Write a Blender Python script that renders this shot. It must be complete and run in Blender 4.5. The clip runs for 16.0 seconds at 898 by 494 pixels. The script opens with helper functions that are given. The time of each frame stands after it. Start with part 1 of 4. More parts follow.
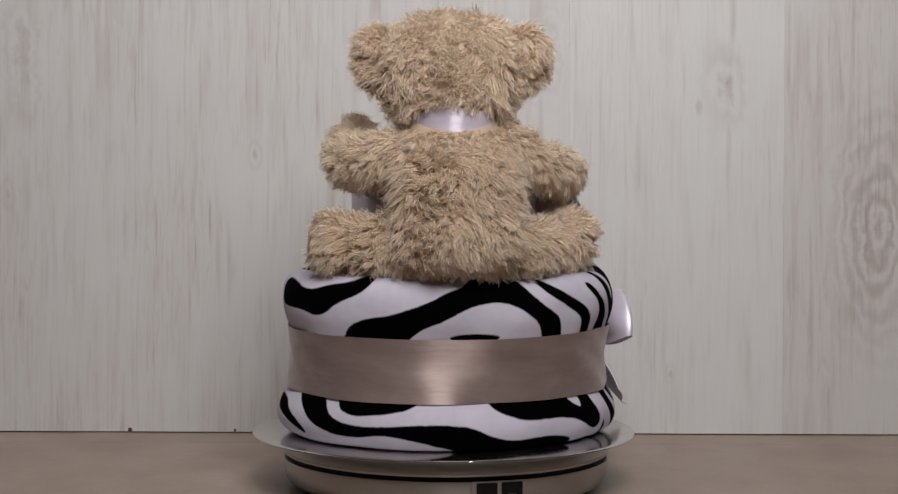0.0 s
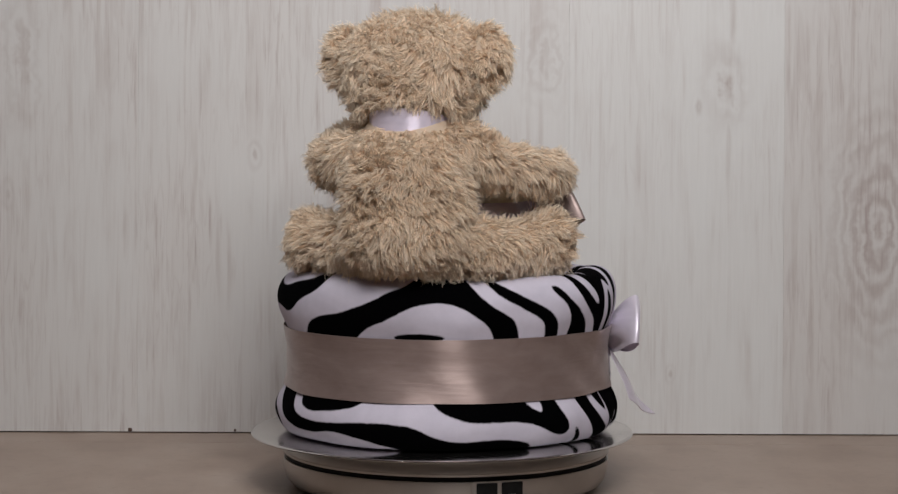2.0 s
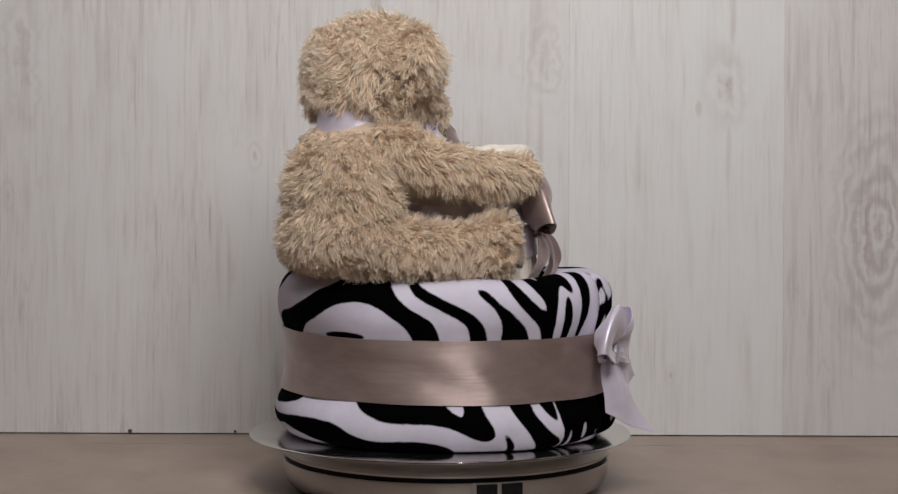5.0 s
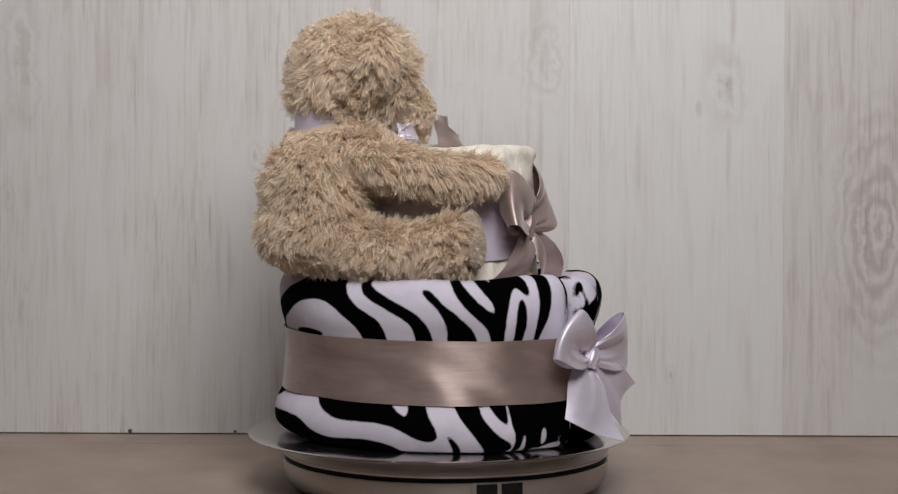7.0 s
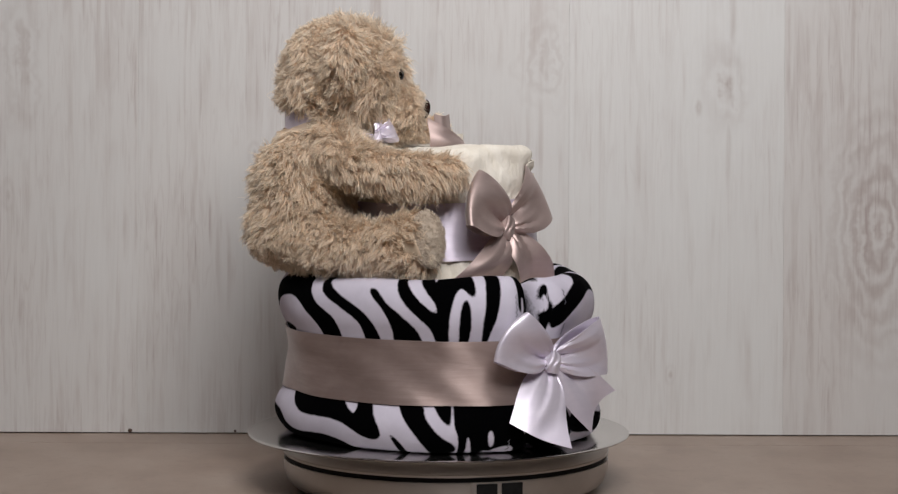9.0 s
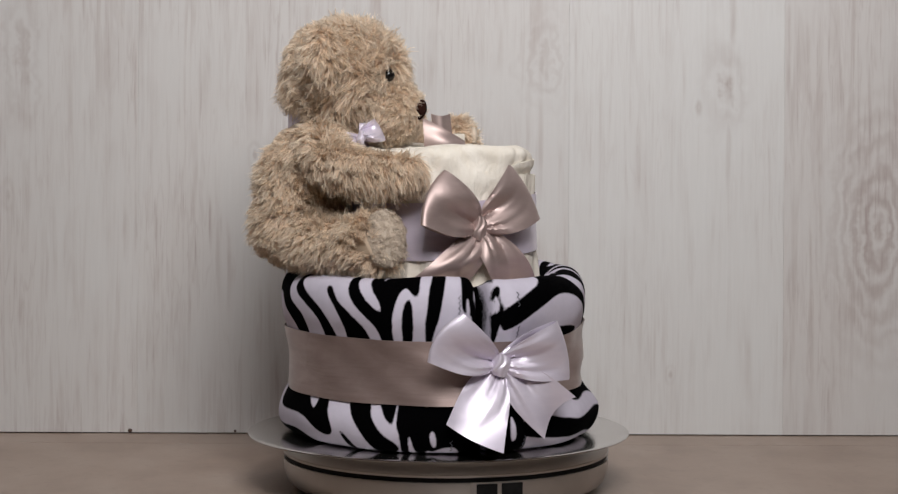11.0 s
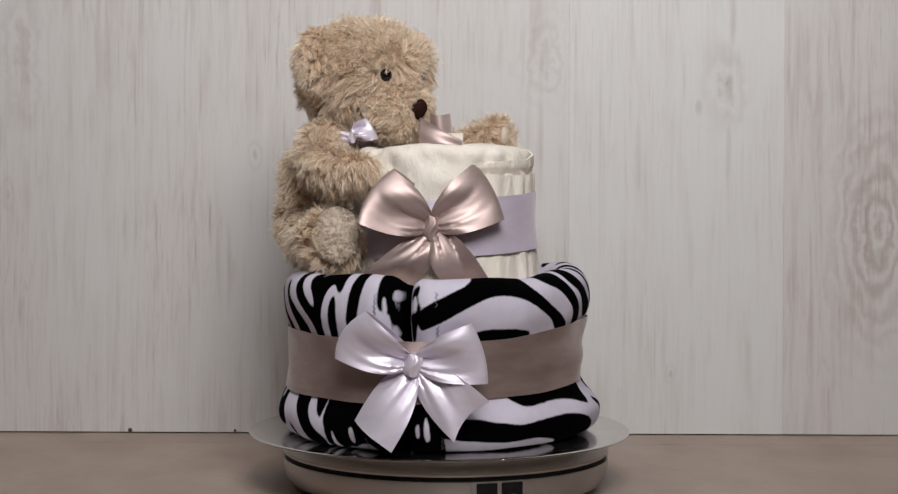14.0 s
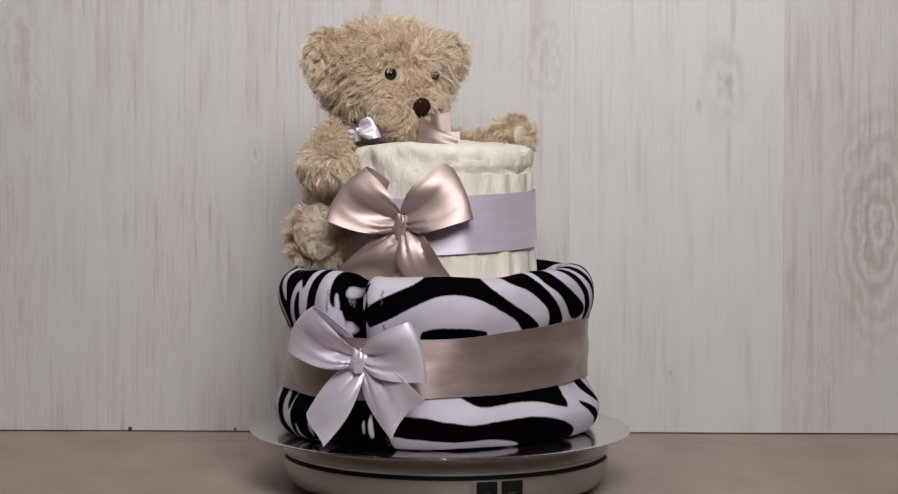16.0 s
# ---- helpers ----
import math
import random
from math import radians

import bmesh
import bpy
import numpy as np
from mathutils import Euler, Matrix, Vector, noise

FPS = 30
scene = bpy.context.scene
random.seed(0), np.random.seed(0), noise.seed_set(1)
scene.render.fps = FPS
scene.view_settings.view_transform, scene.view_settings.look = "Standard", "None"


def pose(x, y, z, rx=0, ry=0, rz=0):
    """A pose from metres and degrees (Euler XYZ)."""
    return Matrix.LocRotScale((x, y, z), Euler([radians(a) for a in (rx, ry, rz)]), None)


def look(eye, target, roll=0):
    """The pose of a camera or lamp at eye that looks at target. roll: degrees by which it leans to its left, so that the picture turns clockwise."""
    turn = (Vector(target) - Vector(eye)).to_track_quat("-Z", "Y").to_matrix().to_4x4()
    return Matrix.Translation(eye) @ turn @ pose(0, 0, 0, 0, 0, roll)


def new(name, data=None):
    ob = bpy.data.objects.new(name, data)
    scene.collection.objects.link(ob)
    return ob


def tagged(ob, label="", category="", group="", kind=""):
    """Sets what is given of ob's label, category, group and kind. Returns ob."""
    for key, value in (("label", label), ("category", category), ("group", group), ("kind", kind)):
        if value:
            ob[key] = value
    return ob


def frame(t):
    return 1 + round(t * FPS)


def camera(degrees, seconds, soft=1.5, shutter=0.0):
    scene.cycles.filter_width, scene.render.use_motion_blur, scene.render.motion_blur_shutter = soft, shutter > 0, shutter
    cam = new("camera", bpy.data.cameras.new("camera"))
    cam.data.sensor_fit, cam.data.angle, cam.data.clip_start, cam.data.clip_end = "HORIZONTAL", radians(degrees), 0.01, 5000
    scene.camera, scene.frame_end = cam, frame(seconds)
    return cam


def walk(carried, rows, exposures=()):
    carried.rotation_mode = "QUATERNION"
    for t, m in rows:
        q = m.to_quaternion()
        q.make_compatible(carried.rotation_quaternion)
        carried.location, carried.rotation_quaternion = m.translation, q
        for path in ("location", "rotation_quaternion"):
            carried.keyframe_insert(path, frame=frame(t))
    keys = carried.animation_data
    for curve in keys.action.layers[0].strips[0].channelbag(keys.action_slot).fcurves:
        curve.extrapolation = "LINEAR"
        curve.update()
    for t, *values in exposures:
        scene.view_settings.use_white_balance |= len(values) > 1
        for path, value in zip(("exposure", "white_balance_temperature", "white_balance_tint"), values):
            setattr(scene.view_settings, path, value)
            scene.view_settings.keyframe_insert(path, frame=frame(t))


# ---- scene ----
# ---- camera ----
cam = camera(24.57, 16.0, soft=1.35)
EYE = (0.0017, -1.577, 0.2887)


def tilt(dy):
    """The camera looks a little down and leans a little; it nods by dy thousandths of a degree."""
    return pose(*EYE, 90 - 3.79 + dy / 1000, 0, 0) @ pose(0, 0, 0, 0, 0, 0.23)


walk(cam, [(0, tilt(-8)), (2.5, tilt(-4)), (3.0, tilt(0)), (4.0, tilt(30)), (6.5, tilt(30)), (9.0, tilt(16)),
           (13.5, tilt(16)), (14.0, tilt(0)), (14.5, tilt(-20)), (16.0, tilt(-40))],
     exposures=[(0, -0.13), (3.5, -0.09), (7.0, -0.05), (9.0, -0.03), (12.5, -0.02), (16, 0.0)])

# ---- light ----
world = bpy.data.worlds.new("room_light")
scene.world = world
world.use_nodes = True
wn = world.node_tree.nodes
wn["Background"].inputs[0].default_value = (0.80, 0.88, 1.0, 1)
wn["Background"].inputs[1].default_value = 0.1


def area(name, eye, target, sx, sy, watts, colour):
    lamp = bpy.data.lights.new(name, "AREA")
    lamp.shape, lamp.size, lamp.size_y, lamp.energy, lamp.color = "RECTANGLE", sx, sy, watts, colour
    ob = new(name, lamp)
    ob.matrix_world = look(eye, target)
    return ob


SOFTBOX = area("softbox_lamp", (0.17, -1.14, 1.06), (0.03, 0.25, 0.56), 0.6, 0.55, 6.95, (1.0, 0.98, 0.968))
# unseen fill light added overhead to lift the left side
area("overhead_fill", (-0.40, -0.60, 1.70), (-0.10, 0.2, 0.3), 1.1, 0.7, 7.8, (1.0, 0.98, 0.968))
SOFTBOX.data.spread = radians(105)  # beam narrowed so the wall dims towards its edges

# ---- materials ----


def mat(name, rough=0.6, metal=0.0, spec=0.5):
    m = bpy.data.materials.new(name)
    m.use_nodes = True
    b = m.node_tree.nodes["Principled BSDF"]
    b.inputs["Roughness"].default_value = rough
    b.inputs["Metallic"].default_value = metal
    b.inputs["Specular IOR Level"].default_value = spec
    return m, m.node_tree.nodes, m.node_tree.links, b


def ramp(n, l, src, stops):
    r = n.new("ShaderNodeValToRGB")
    els = r.color_ramp.elements
    while len(els) < len(stops):
        els.new(0.5)
    for e, (p, c) in zip(els, stops):
        e.position, e.color = p, (*(c if isinstance(c, tuple) else (c, c, c)), 1)
    l.new(src, r.inputs[0])
    return r.outputs[0]


def mathn(n, l, op, a, b=0.0):
    q = n.new("ShaderNodeMath")
    q.operation = op
    for k, v in ((0, a), (1, b)):
        if isinstance(v, (int, float)):
            q.inputs[k].default_value = v
        else:
            l.new(v, q.inputs[k])
    return q.outputs[0]


def mix(n, l, fac, a, b, mode="MIX"):
    q = n.new("ShaderNodeMix")
    q.data_type, q.blend_type = "RGBA", mode
    for k, v in ((0, fac), (6, a), (7, b)):
        if isinstance(v, (int, float)):
            q.inputs[k].default_value = v
        elif isinstance(v, tuple):
            q.inputs[k].default_value = (*v, 1)
        else:
            l.new(v, q.inputs[k])
    return q.outputs[2]


def noise_tex(n, l, scale, detail=4, rough=0.6, stretch=(1, 1, 1), shift=None, distort=0.0):
    tc, mp, nz = n.new("ShaderNodeTexCoord"), n.new("ShaderNodeMapping"), n.new("ShaderNodeTexNoise")
    mp.inputs["Scale"].default_value = stretch
    l.new(tc.outputs["Object"], mp.inputs[0])
    if shift is not None:
        l.new(shift, mp.inputs["Location"])
    l.new(mp.outputs[0], nz.inputs["Vector"])
    nz.inputs["Scale"].default_value, nz.inputs["Detail"].default_value, nz.inputs["Roughness"].default_value = scale, detail, rough
    nz.inputs["Distortion"].default_value = distort
    return nz.outputs[0]


def bump(n, l, b, height, strength, dist, normal=None):
    bp = n.new("ShaderNodeBump")
    bp.inputs["Strength"].default_value, bp.inputs["Distance"].default_value = strength, dist
    l.new(height, bp.inputs["Height"])
    if normal is not None:
        l.new(normal, bp.inputs["Normal"])
    l.new(bp.outputs[0], b.inputs["Normal"])
    return bp.outputs[0]


def plain(name, a, c, rough=0.6, metal=0.0, scale=200, bump_d=0.0002, spec=0.5):
    m, n, l, b = mat(name, rough, metal, spec)
    nz = noise_tex(n, l, scale)
    l.new(ramp(n, l, nz, [(0.3, a), (0.7, c)]), b.inputs["Base Color"])
    bump(n, l, b, nz, 0.4, bump_d)
    return m


def wood_wall(name, grain):
    """Whitewashed boards: upright grain in thin broken streaks, cloudy patches, a few knots."""
    m, n, l, b = mat(name, 0.5, 0, 0.4)
    info = n.new("ShaderNodeObjectInfo")
    tc = n.new("ShaderNodeTexCoord")
    sep = n.new("ShaderNodeSeparateXYZ")
    l.new(tc.outputs["Object"], sep.inputs[0])
    X, Z = sep.outputs[0], sep.outputs[2]
    comb = n.new("ShaderNodeCombineXYZ")
    l.new(mathn(n, l, "MULTIPLY", info.outputs["Random"], 37.0), comb.inputs[0])
    l.new(mathn(n, l, "MULTIPLY", info.outputs["Random"], 11.0), comb.inputs[2])
    off = comb.outputs[0]
    fine = noise_tex(n, l, 1.0, 5, 0.65, (330, 1, 16), off, 0.2)
    fib = noise_tex(n, l, 1.0, 3, 0.5, (62, 1, 5.5), off, 0.5)
    wide = noise_tex(n, l, 1.0, 4, 0.6, (85, 1, 4.0), off, 0.8)
    patch = noise_tex(n, l, 1.0, 3, 0.55, (9, 1, 4.2), off)
    patch2 = noise_tex(n, l, 1.0, 3, 0.55, (24, 1, 9), off)
    crack = noise_tex(n, l, 1.0, 2, 0.5, (120, 1, 10), off, 0.1)
    where = ramp(n, l, patch, [(0.40, 0.0), (0.62, 1.0)])
    line = ramp(n, l, mathn(n, l, "ABSOLUTE", mathn(n, l, "SUBTRACT", mathn(n, l, "FRACT", mathn(n, l, "MULTIPLY", fib, 7.0)), 0.5)), [(0.02, 1.0), (0.17, 0.0)])
    hair = noise_tex(n, l, 1.0, 4, 0.6, (190, 1, 9), off, 0.15)
    line = mathn(n, l, "MAXIMUM", mathn(n, l, "MULTIPLY", line, 0.35), ramp(n, l, hair, [(0.52, 0.0), (0.66, 1.0)]))
    streak = mathn(n, l, "MULTIPLY", mathn(n, l, "MULTIPLY", line, ramp(n, l, fine, [(0.36, 0.15), (0.6, 1.0)])), where)
    dark = ramp(n, l, crack, [(0.69, 0.0), (0.76, 1.0)])
    broad = mathn(n, l, "MULTIPLY", ramp(n, l, wide, [(0.48, 0.0), (0.70, 1.0)]), ramp(n, l, patch2, [(0.42, 0.05), (0.65, 1.0)]))
    warp, warp2 = noise_tex(n, l, 34, 3), noise_tex(n, l, 27, 3, 0.6, (1, 1, 0.6), off)
    knots = None
    for kx, kz, ka, kb, freq, amt, wp in ((0.097, 0.385, 0.022, 0.040, 14, 0.6, 2.4), (0.284, 0.358, 0.015, 0.030, 7, 1.2, 2.4), (0.291, 0.425, 0.0035, 0.040, 3, 0.7, 1.2), (0.287, 0.295, 0.0025, 0.040, 3, 0.6, 1.0), (0.440, 0.212, 0.040, 0.100, 30, 1.3, 0.7),
                                      (-0.196, 0.284, 0.007, 0.012, 9, 0.8, 1.5), (-0.435, 0.385, 0.016, 0.075, 9, 0.75, 2.5), (-0.449, 0.245, 0.006, 0.016, 9, 0.6, 1.5),
                                      (0.228, 0.062, 0.004, 0.007, 6, 0.8, 1.5), (0.257, 0.335, 0.005, 0.012, 6, 0.8, 1.5)):
        dx = mathn(n, l, "DIVIDE", mathn(n, l, "SUBTRACT", X, kx), ka)
        dz = mathn(n, l, "DIVIDE", mathn(n, l, "SUBTRACT", Z, kz), kb)
        dx = mathn(n, l, "ADD", dx, mathn(n, l, "MULTIPLY", mathn(n, l, "SUBTRACT", warp, 0.5), wp))
        dz = mathn(n, l, "ADD", dz, mathn(n, l, "MULTIPLY", mathn(n, l, "SUBTRACT", warp2, 0.5), wp))
        d2 = mathn(n, l, "ADD", mathn(n, l, "MULTIPLY", dx, dx), mathn(n, l, "MULTIPLY", dz, dz))
        d = mathn(n, l, "SQRT", d2)
        wob = mathn(n, l, "ADD", mathn(n, l, "MULTIPLY", d, freq * 0.75), mathn(n, l, "MULTIPLY", mathn(n, l, "ADD", patch2, fib), 7.0))
        ring = mathn(n, l, "ADD", mathn(n, l, "MULTIPLY", mathn(n, l, "SINE", wob), 0.45), 0.5)
        fall = mathn(n, l, "POWER", 2.7, mathn(n, l, "MULTIPLY", d2, -0.9))
        k = mathn(n, l, "MULTIPLY", mathn(n, l, "MULTIPLY", ring, fall), amt)
        knots = k if knots is None else mathn(n, l, "MAXIMUM", knots, k)
    knots = mathn(n, l, "MULTIPLY", knots, ramp(n, l, fine, [(0.3, 0.55), (0.6, 1.0)]))
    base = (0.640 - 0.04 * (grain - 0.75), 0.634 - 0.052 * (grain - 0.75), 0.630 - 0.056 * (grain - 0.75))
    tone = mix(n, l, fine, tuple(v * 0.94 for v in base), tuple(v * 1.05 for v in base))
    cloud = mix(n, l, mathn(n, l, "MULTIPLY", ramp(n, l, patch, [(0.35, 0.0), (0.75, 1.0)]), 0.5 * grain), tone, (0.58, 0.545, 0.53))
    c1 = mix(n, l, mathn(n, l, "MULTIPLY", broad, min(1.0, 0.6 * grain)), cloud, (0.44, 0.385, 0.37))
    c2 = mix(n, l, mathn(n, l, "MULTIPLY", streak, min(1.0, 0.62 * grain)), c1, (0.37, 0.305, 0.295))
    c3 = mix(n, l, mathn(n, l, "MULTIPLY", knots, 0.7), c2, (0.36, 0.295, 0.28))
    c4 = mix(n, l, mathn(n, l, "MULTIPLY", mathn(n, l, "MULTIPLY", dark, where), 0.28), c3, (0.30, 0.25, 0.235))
    l.new(c4, b.inputs["Base Color"])
    bump(n, l, b, fine, 0.25, 0.0003)
    return m


def table_mat():
    m, n, l, b = mat("table_laminate", 0.42, 0, 0.4)
    a = noise_tex(n, l, 14, 6, 0.62, (1, 0.6, 1))
    s = noise_tex(n, l, 90, 5, 0.7)
    c = ramp(n, l, a, [(0.3, (0.27, 0.195, 0.15)), (0.5, (0.36, 0.275, 0.225)), (0.72, (0.43, 0.35, 0.30))])
    sp = ramp(n, l, s, [(0.56, 0.0), (0.72, 1.0)])
    l.new(mix(n, l, mathn(n, l, "MULTIPLY", sp, 0.35), c, (0.22, 0.155, 0.12)), b.inputs["Base Color"])
    l.new(ramp(n, l, a, [(0.3, 0.36), (0.7, 0.5)]), b.inputs["Roughness"])
    bump(n, l, b, s, 0.15, 0.0003)
    return m


def brushed(name, c, rough, metal):
    m, n, l, b = mat(name, rough, metal)
    s = noise_tex(n, l, 1.0, 5, 0.7, (40, 40, 900))
    w = noise_tex(n, l, 35, 4)
    l.new(mix(n, l, mathn(n, l, "MULTIPLY", w, 0.5), c, tuple(v * 0.72 for v in c)), b.inputs["Base Color"])
    l.new(ramp(n, l, w, [(0.3, rough * 0.8), (0.7, rough * 1.25)]), b.inputs["Roughness"])
    bump(n, l, b, s, 0.08, 0.0002)
    return m


def fleece(name):
    """Zebra print: the print attribute is the distance into the black, in millimetres."""
    m, n, l, b = mat(name, 0.95, 0, 0.02)
    b.inputs["Sheen Weight"].default_value = 0.0
    b.inputs["Sheen Roughness"].default_value = 0.5
    at = n.new("ShaderNodeAttribute")
    at.attribute_name = "print"
    fuzz = noise_tex(n, l, 900, 3)
    blot = noise_tex(n, l, 60, 3)
    d = mathn(n, l, "ADD", at.outputs["Fac"], mathn(n, l, "MULTIPLY", mathn(n, l, "SUBTRACT", fuzz, 0.5), 1.6))
    d = mathn(n, l, "ADD", d, mathn(n, l, "MULTIPLY", mathn(n, l, "SUBTRACT", blot, 0.5), 2.0))
    f = ramp(n, l, mathn(n, l, "ADD", mathn(n, l, "MULTIPLY", d, 0.55), 0.5), [(0.2, 0.0), (0.8, 1.0)])
    pale = ramp(n, l, blot, [(0.3, (0.59, 0.555, 0.655)), (0.7, (0.665, 0.625, 0.73))])
    pale = mix(n, l, mathn(n, l, "MULTIPLY", fuzz, 0.3), pale, (0.50, 0.46, 0.54))
    ink = ramp(n, l, fuzz, [(0.3, (0.0005, 0.0005, 0.0007)), (0.8, (0.0015, 0.0015, 0.002))])
    l.new(mix(n, l, f, pale, ink), b.inputs["Base Color"])
    nap = noise_tex(n, l, 2200, 2)
    bump(n, l, b, nap, 0.35, 0.0004, bump(n, l, b, noise_tex(n, l, 90, 2), 0.25, 0.0015))
    return m


def satin(name, a, c, rough=0.36, band=False, metal=0.5):
    m, n, l, b = mat(name, rough, metal, 0.6)
    w = noise_tex(n, l, 1.0, 4, 0.55, (38, 38, 95), None, 0.5)
    fine = noise_tex(n, l, 1.0, 2, 0.5, (500, 500, 2600))
    l.new(ramp(n, l, w, [(0.3, a), (0.7, c)]), b.inputs["Base Color"])
    if band:
        # threads run round the band, so the gleam spreads up and down
        tg = n.new("ShaderNodeTangent")
        tg.direction_type, tg.axis = "RADIAL", "Z"
        l.new(tg.outputs[0], b.inputs["Tangent"])
        b.inputs["Anisotropic"].default_value = 0.93
        b.inputs["Anisotropic Rotation"].default_value = 0.25
        b.inputs["Sheen Weight"].default_value = 0.10
        # a few long shallow pulls along the ribbon
        pull = noise_tex(n, l, 1.0, 2, 0.5, (14, 14, 120), None, 1.2)
        nn = bump(n, l, b, pull, 0.10, 0.004, bump(n, l, b, w, 0.06, 0.003))
        bump(n, l, b, fine, 0.12, 0.0002, nn)
    else:
        b.inputs["Sheen Weight"].default_value = 0.38
        soft = noise_tex(n, l, 60, 2, 0.5, (1, 1, 0.6), None, 0.6)
        bump(n, l, b, fine, 0.10, 0.0002, bump(n, l, b, soft, 0.10, 0.002))
    b.inputs["Sheen Roughness"].default_value = 0.3
    return m


def nappy_mat():
    m, n, l, b = mat("nappy_cotton", 0.85, 0, 0.25)
    w = noise_tex(n, l, 1.0, 4, 0.6, (55, 55, 30), None, 0.6)
    e = noise_tex(n, l, 1100, 2)
    l.new(ramp(n, l, w, [(0.3, (0.80, 0.735, 0.635)), (0.6, (0.88, 0.825, 0.745))]), b.inputs["Base Color"])
    nn = bump(n, l, b, noise_tex(n, l, 1.0, 4, 0.6, (140, 140, 50), None, 1.2), 0.5, 0.0022, bump(n, l, b, w, 0.6, 0.004))
    bump(n, l, b, e, 0.3, 0.0003, nn)
    return m


def fur_mat(name, root, mid, tip):
    m, n, l, b = mat(name, 0.55, 0, 0.35)
    at = n.new("ShaderNodeAttribute")
    at.attribute_name = "along"
    geo = n.new("ShaderNodeNewGeometry")
    c = ramp(n, l, at.outputs["Fac"], [(0.0, root), (0.45, mid), (1.0, tip)])
    v = ramp(n, l, geo.outputs["Random Per Island"], [(0.0, 0.76), (0.5, 0.96), (0.85, 1.06), (1.0, 1.22)])
    p = noise_tex(n, l, 45, 3)
    c = mix(n, l, 1.0, c, v, "MULTIPLY")
    c = mix(n, l, mathn(n, l, "MULTIPLY", ramp(n, l, p, [(0.35, 0.0), (0.65, 1.0)]), 0.35), c, tuple(q * 0.85 for q in mid))
    l.new(c, b.inputs["Base Color"])
    tr, mx = n.new("ShaderNodeBsdfTranslucent"), n.new("ShaderNodeMixShader")
    l.new(c, tr.inputs[0])
    mx.inputs[0].default_value = 0.42
    l.new(b.outputs[0], mx.inputs[1])
    l.new(tr.outputs[0], mx.inputs[2])
    l.new(mx.outputs[0], n["Material Output"].inputs[0])
    return m


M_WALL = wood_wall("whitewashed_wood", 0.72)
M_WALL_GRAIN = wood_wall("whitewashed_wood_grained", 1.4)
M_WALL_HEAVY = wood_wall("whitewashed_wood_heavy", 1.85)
M_TABLE = table_mat()
# dark colour for the unseen room shell, kept low to limit fill
M_SHELL = plain("room_shell", (0.14, 0.126, 0.116), (0.17, 0.152, 0.138), 0.85, 0, 30)
M_SILVER = brushed("silver_paint", (0.50, 0.485, 0.47), 0.34, 0.9)
M_FOIL = brushed("silver_foil", (0.68, 0.66, 0.64), 0.20, 1.0)
M_CARD = plain("board_core", (0.42, 0.34, 0.26), (0.5, 0.42, 0.34), 0.7)
M_BLACK = plain("black_rubber", (0.008, 0.008, 0.008), (0.014, 0.014, 0.014), 0.6, 0, 200, 0.0002, 0.1)
M_MARK = plain("grey_print", (0.16, 0.16, 0.16), (0.2, 0.2, 0.2), 0.5)
M_ZEBRA = fleece("zebra_fleece")
M_TAUPE = satin("taupe_satin", (0.46, 0.35, 0.33), (0.54, 0.425, 0.405), 0.50, False, 0.7)
M_TAUPE_BAND = satin("taupe_satin_band", (0.335, 0.25, 0.232), (0.41, 0.315, 0.295), 0.47, True, 0.55)
M_LILAC = satin("lilac_satin", (0.73, 0.67, 0.79), (0.81, 0.75, 0.86), 0.43, False, 0.42)
M_LILAC_BAND = satin("lilac_satin_band", (0.66, 0.59, 0.71), (0.73, 0.66, 0.78), 0.42, True, 0.25)
M_NAPPY = nappy_mat()
M_FUR = fur_mat("tan_fur", (0.74, 0.585, 0.435), (0.93, 0.77, 0.605), (0.98, 0.90, 0.78))
M_PLUSH = plain("pale_plush", (0.57, 0.475, 0.385), (0.63, 0.535, 0.44), 0.9, 0, 300, 0.0003)
M_NOSE = plain("brown_nose", (0.022, 0.009, 0.007), (0.035, 0.014, 0.010), 0.9, 0, 900, 0.0004, 0.05)
M_EYE = plain("black_eye", (0.006, 0.005, 0.005), (0.01, 0.008, 0.008), 0.06)
M_THREAD = plain("grey_thread", (0.10, 0.10, 0.13), (0.14, 0.14, 0.17), 0.7)
M_CHIP = plain("dark_chip", (0.05, 0.025, 0.015), (0.09, 0.045, 0.03), 0.7)

# ---- mesh helpers ----


def mesh_ob(name, verts, faces, material, parent=None, label="", smooth=True):
    me = bpy.data.meshes.new(name)
    me.from_pydata([tuple(v) for v in verts], [], faces)
    me.materials.append(material)
    if smooth:
        me.polygons.foreach_set("use_smooth", [True] * len(me.polygons))
        me.set_sharp_from_angle(angle=radians(38))
    me.update()
    ob = new(name, me)
    if parent:
        ob.parent = parent
    if label:
        ob["label"] = label
    return ob


def part(name, bm, material, parent=None, label="", smooth=False):
    me = bpy.data.meshes.new(name)
    bmesh.ops.recalc_face_normals(bm, faces=bm.faces)
    bm.to_mesh(me)
    bm.free()
    me.materials.append(material)
    if smooth:
        me.polygons.foreach_set("use_smooth", [True] * len(me.polygons))
    ob = new(name, me)
    if parent:
        ob.parent = parent
    if label:
        ob["label"] = label
    return ob


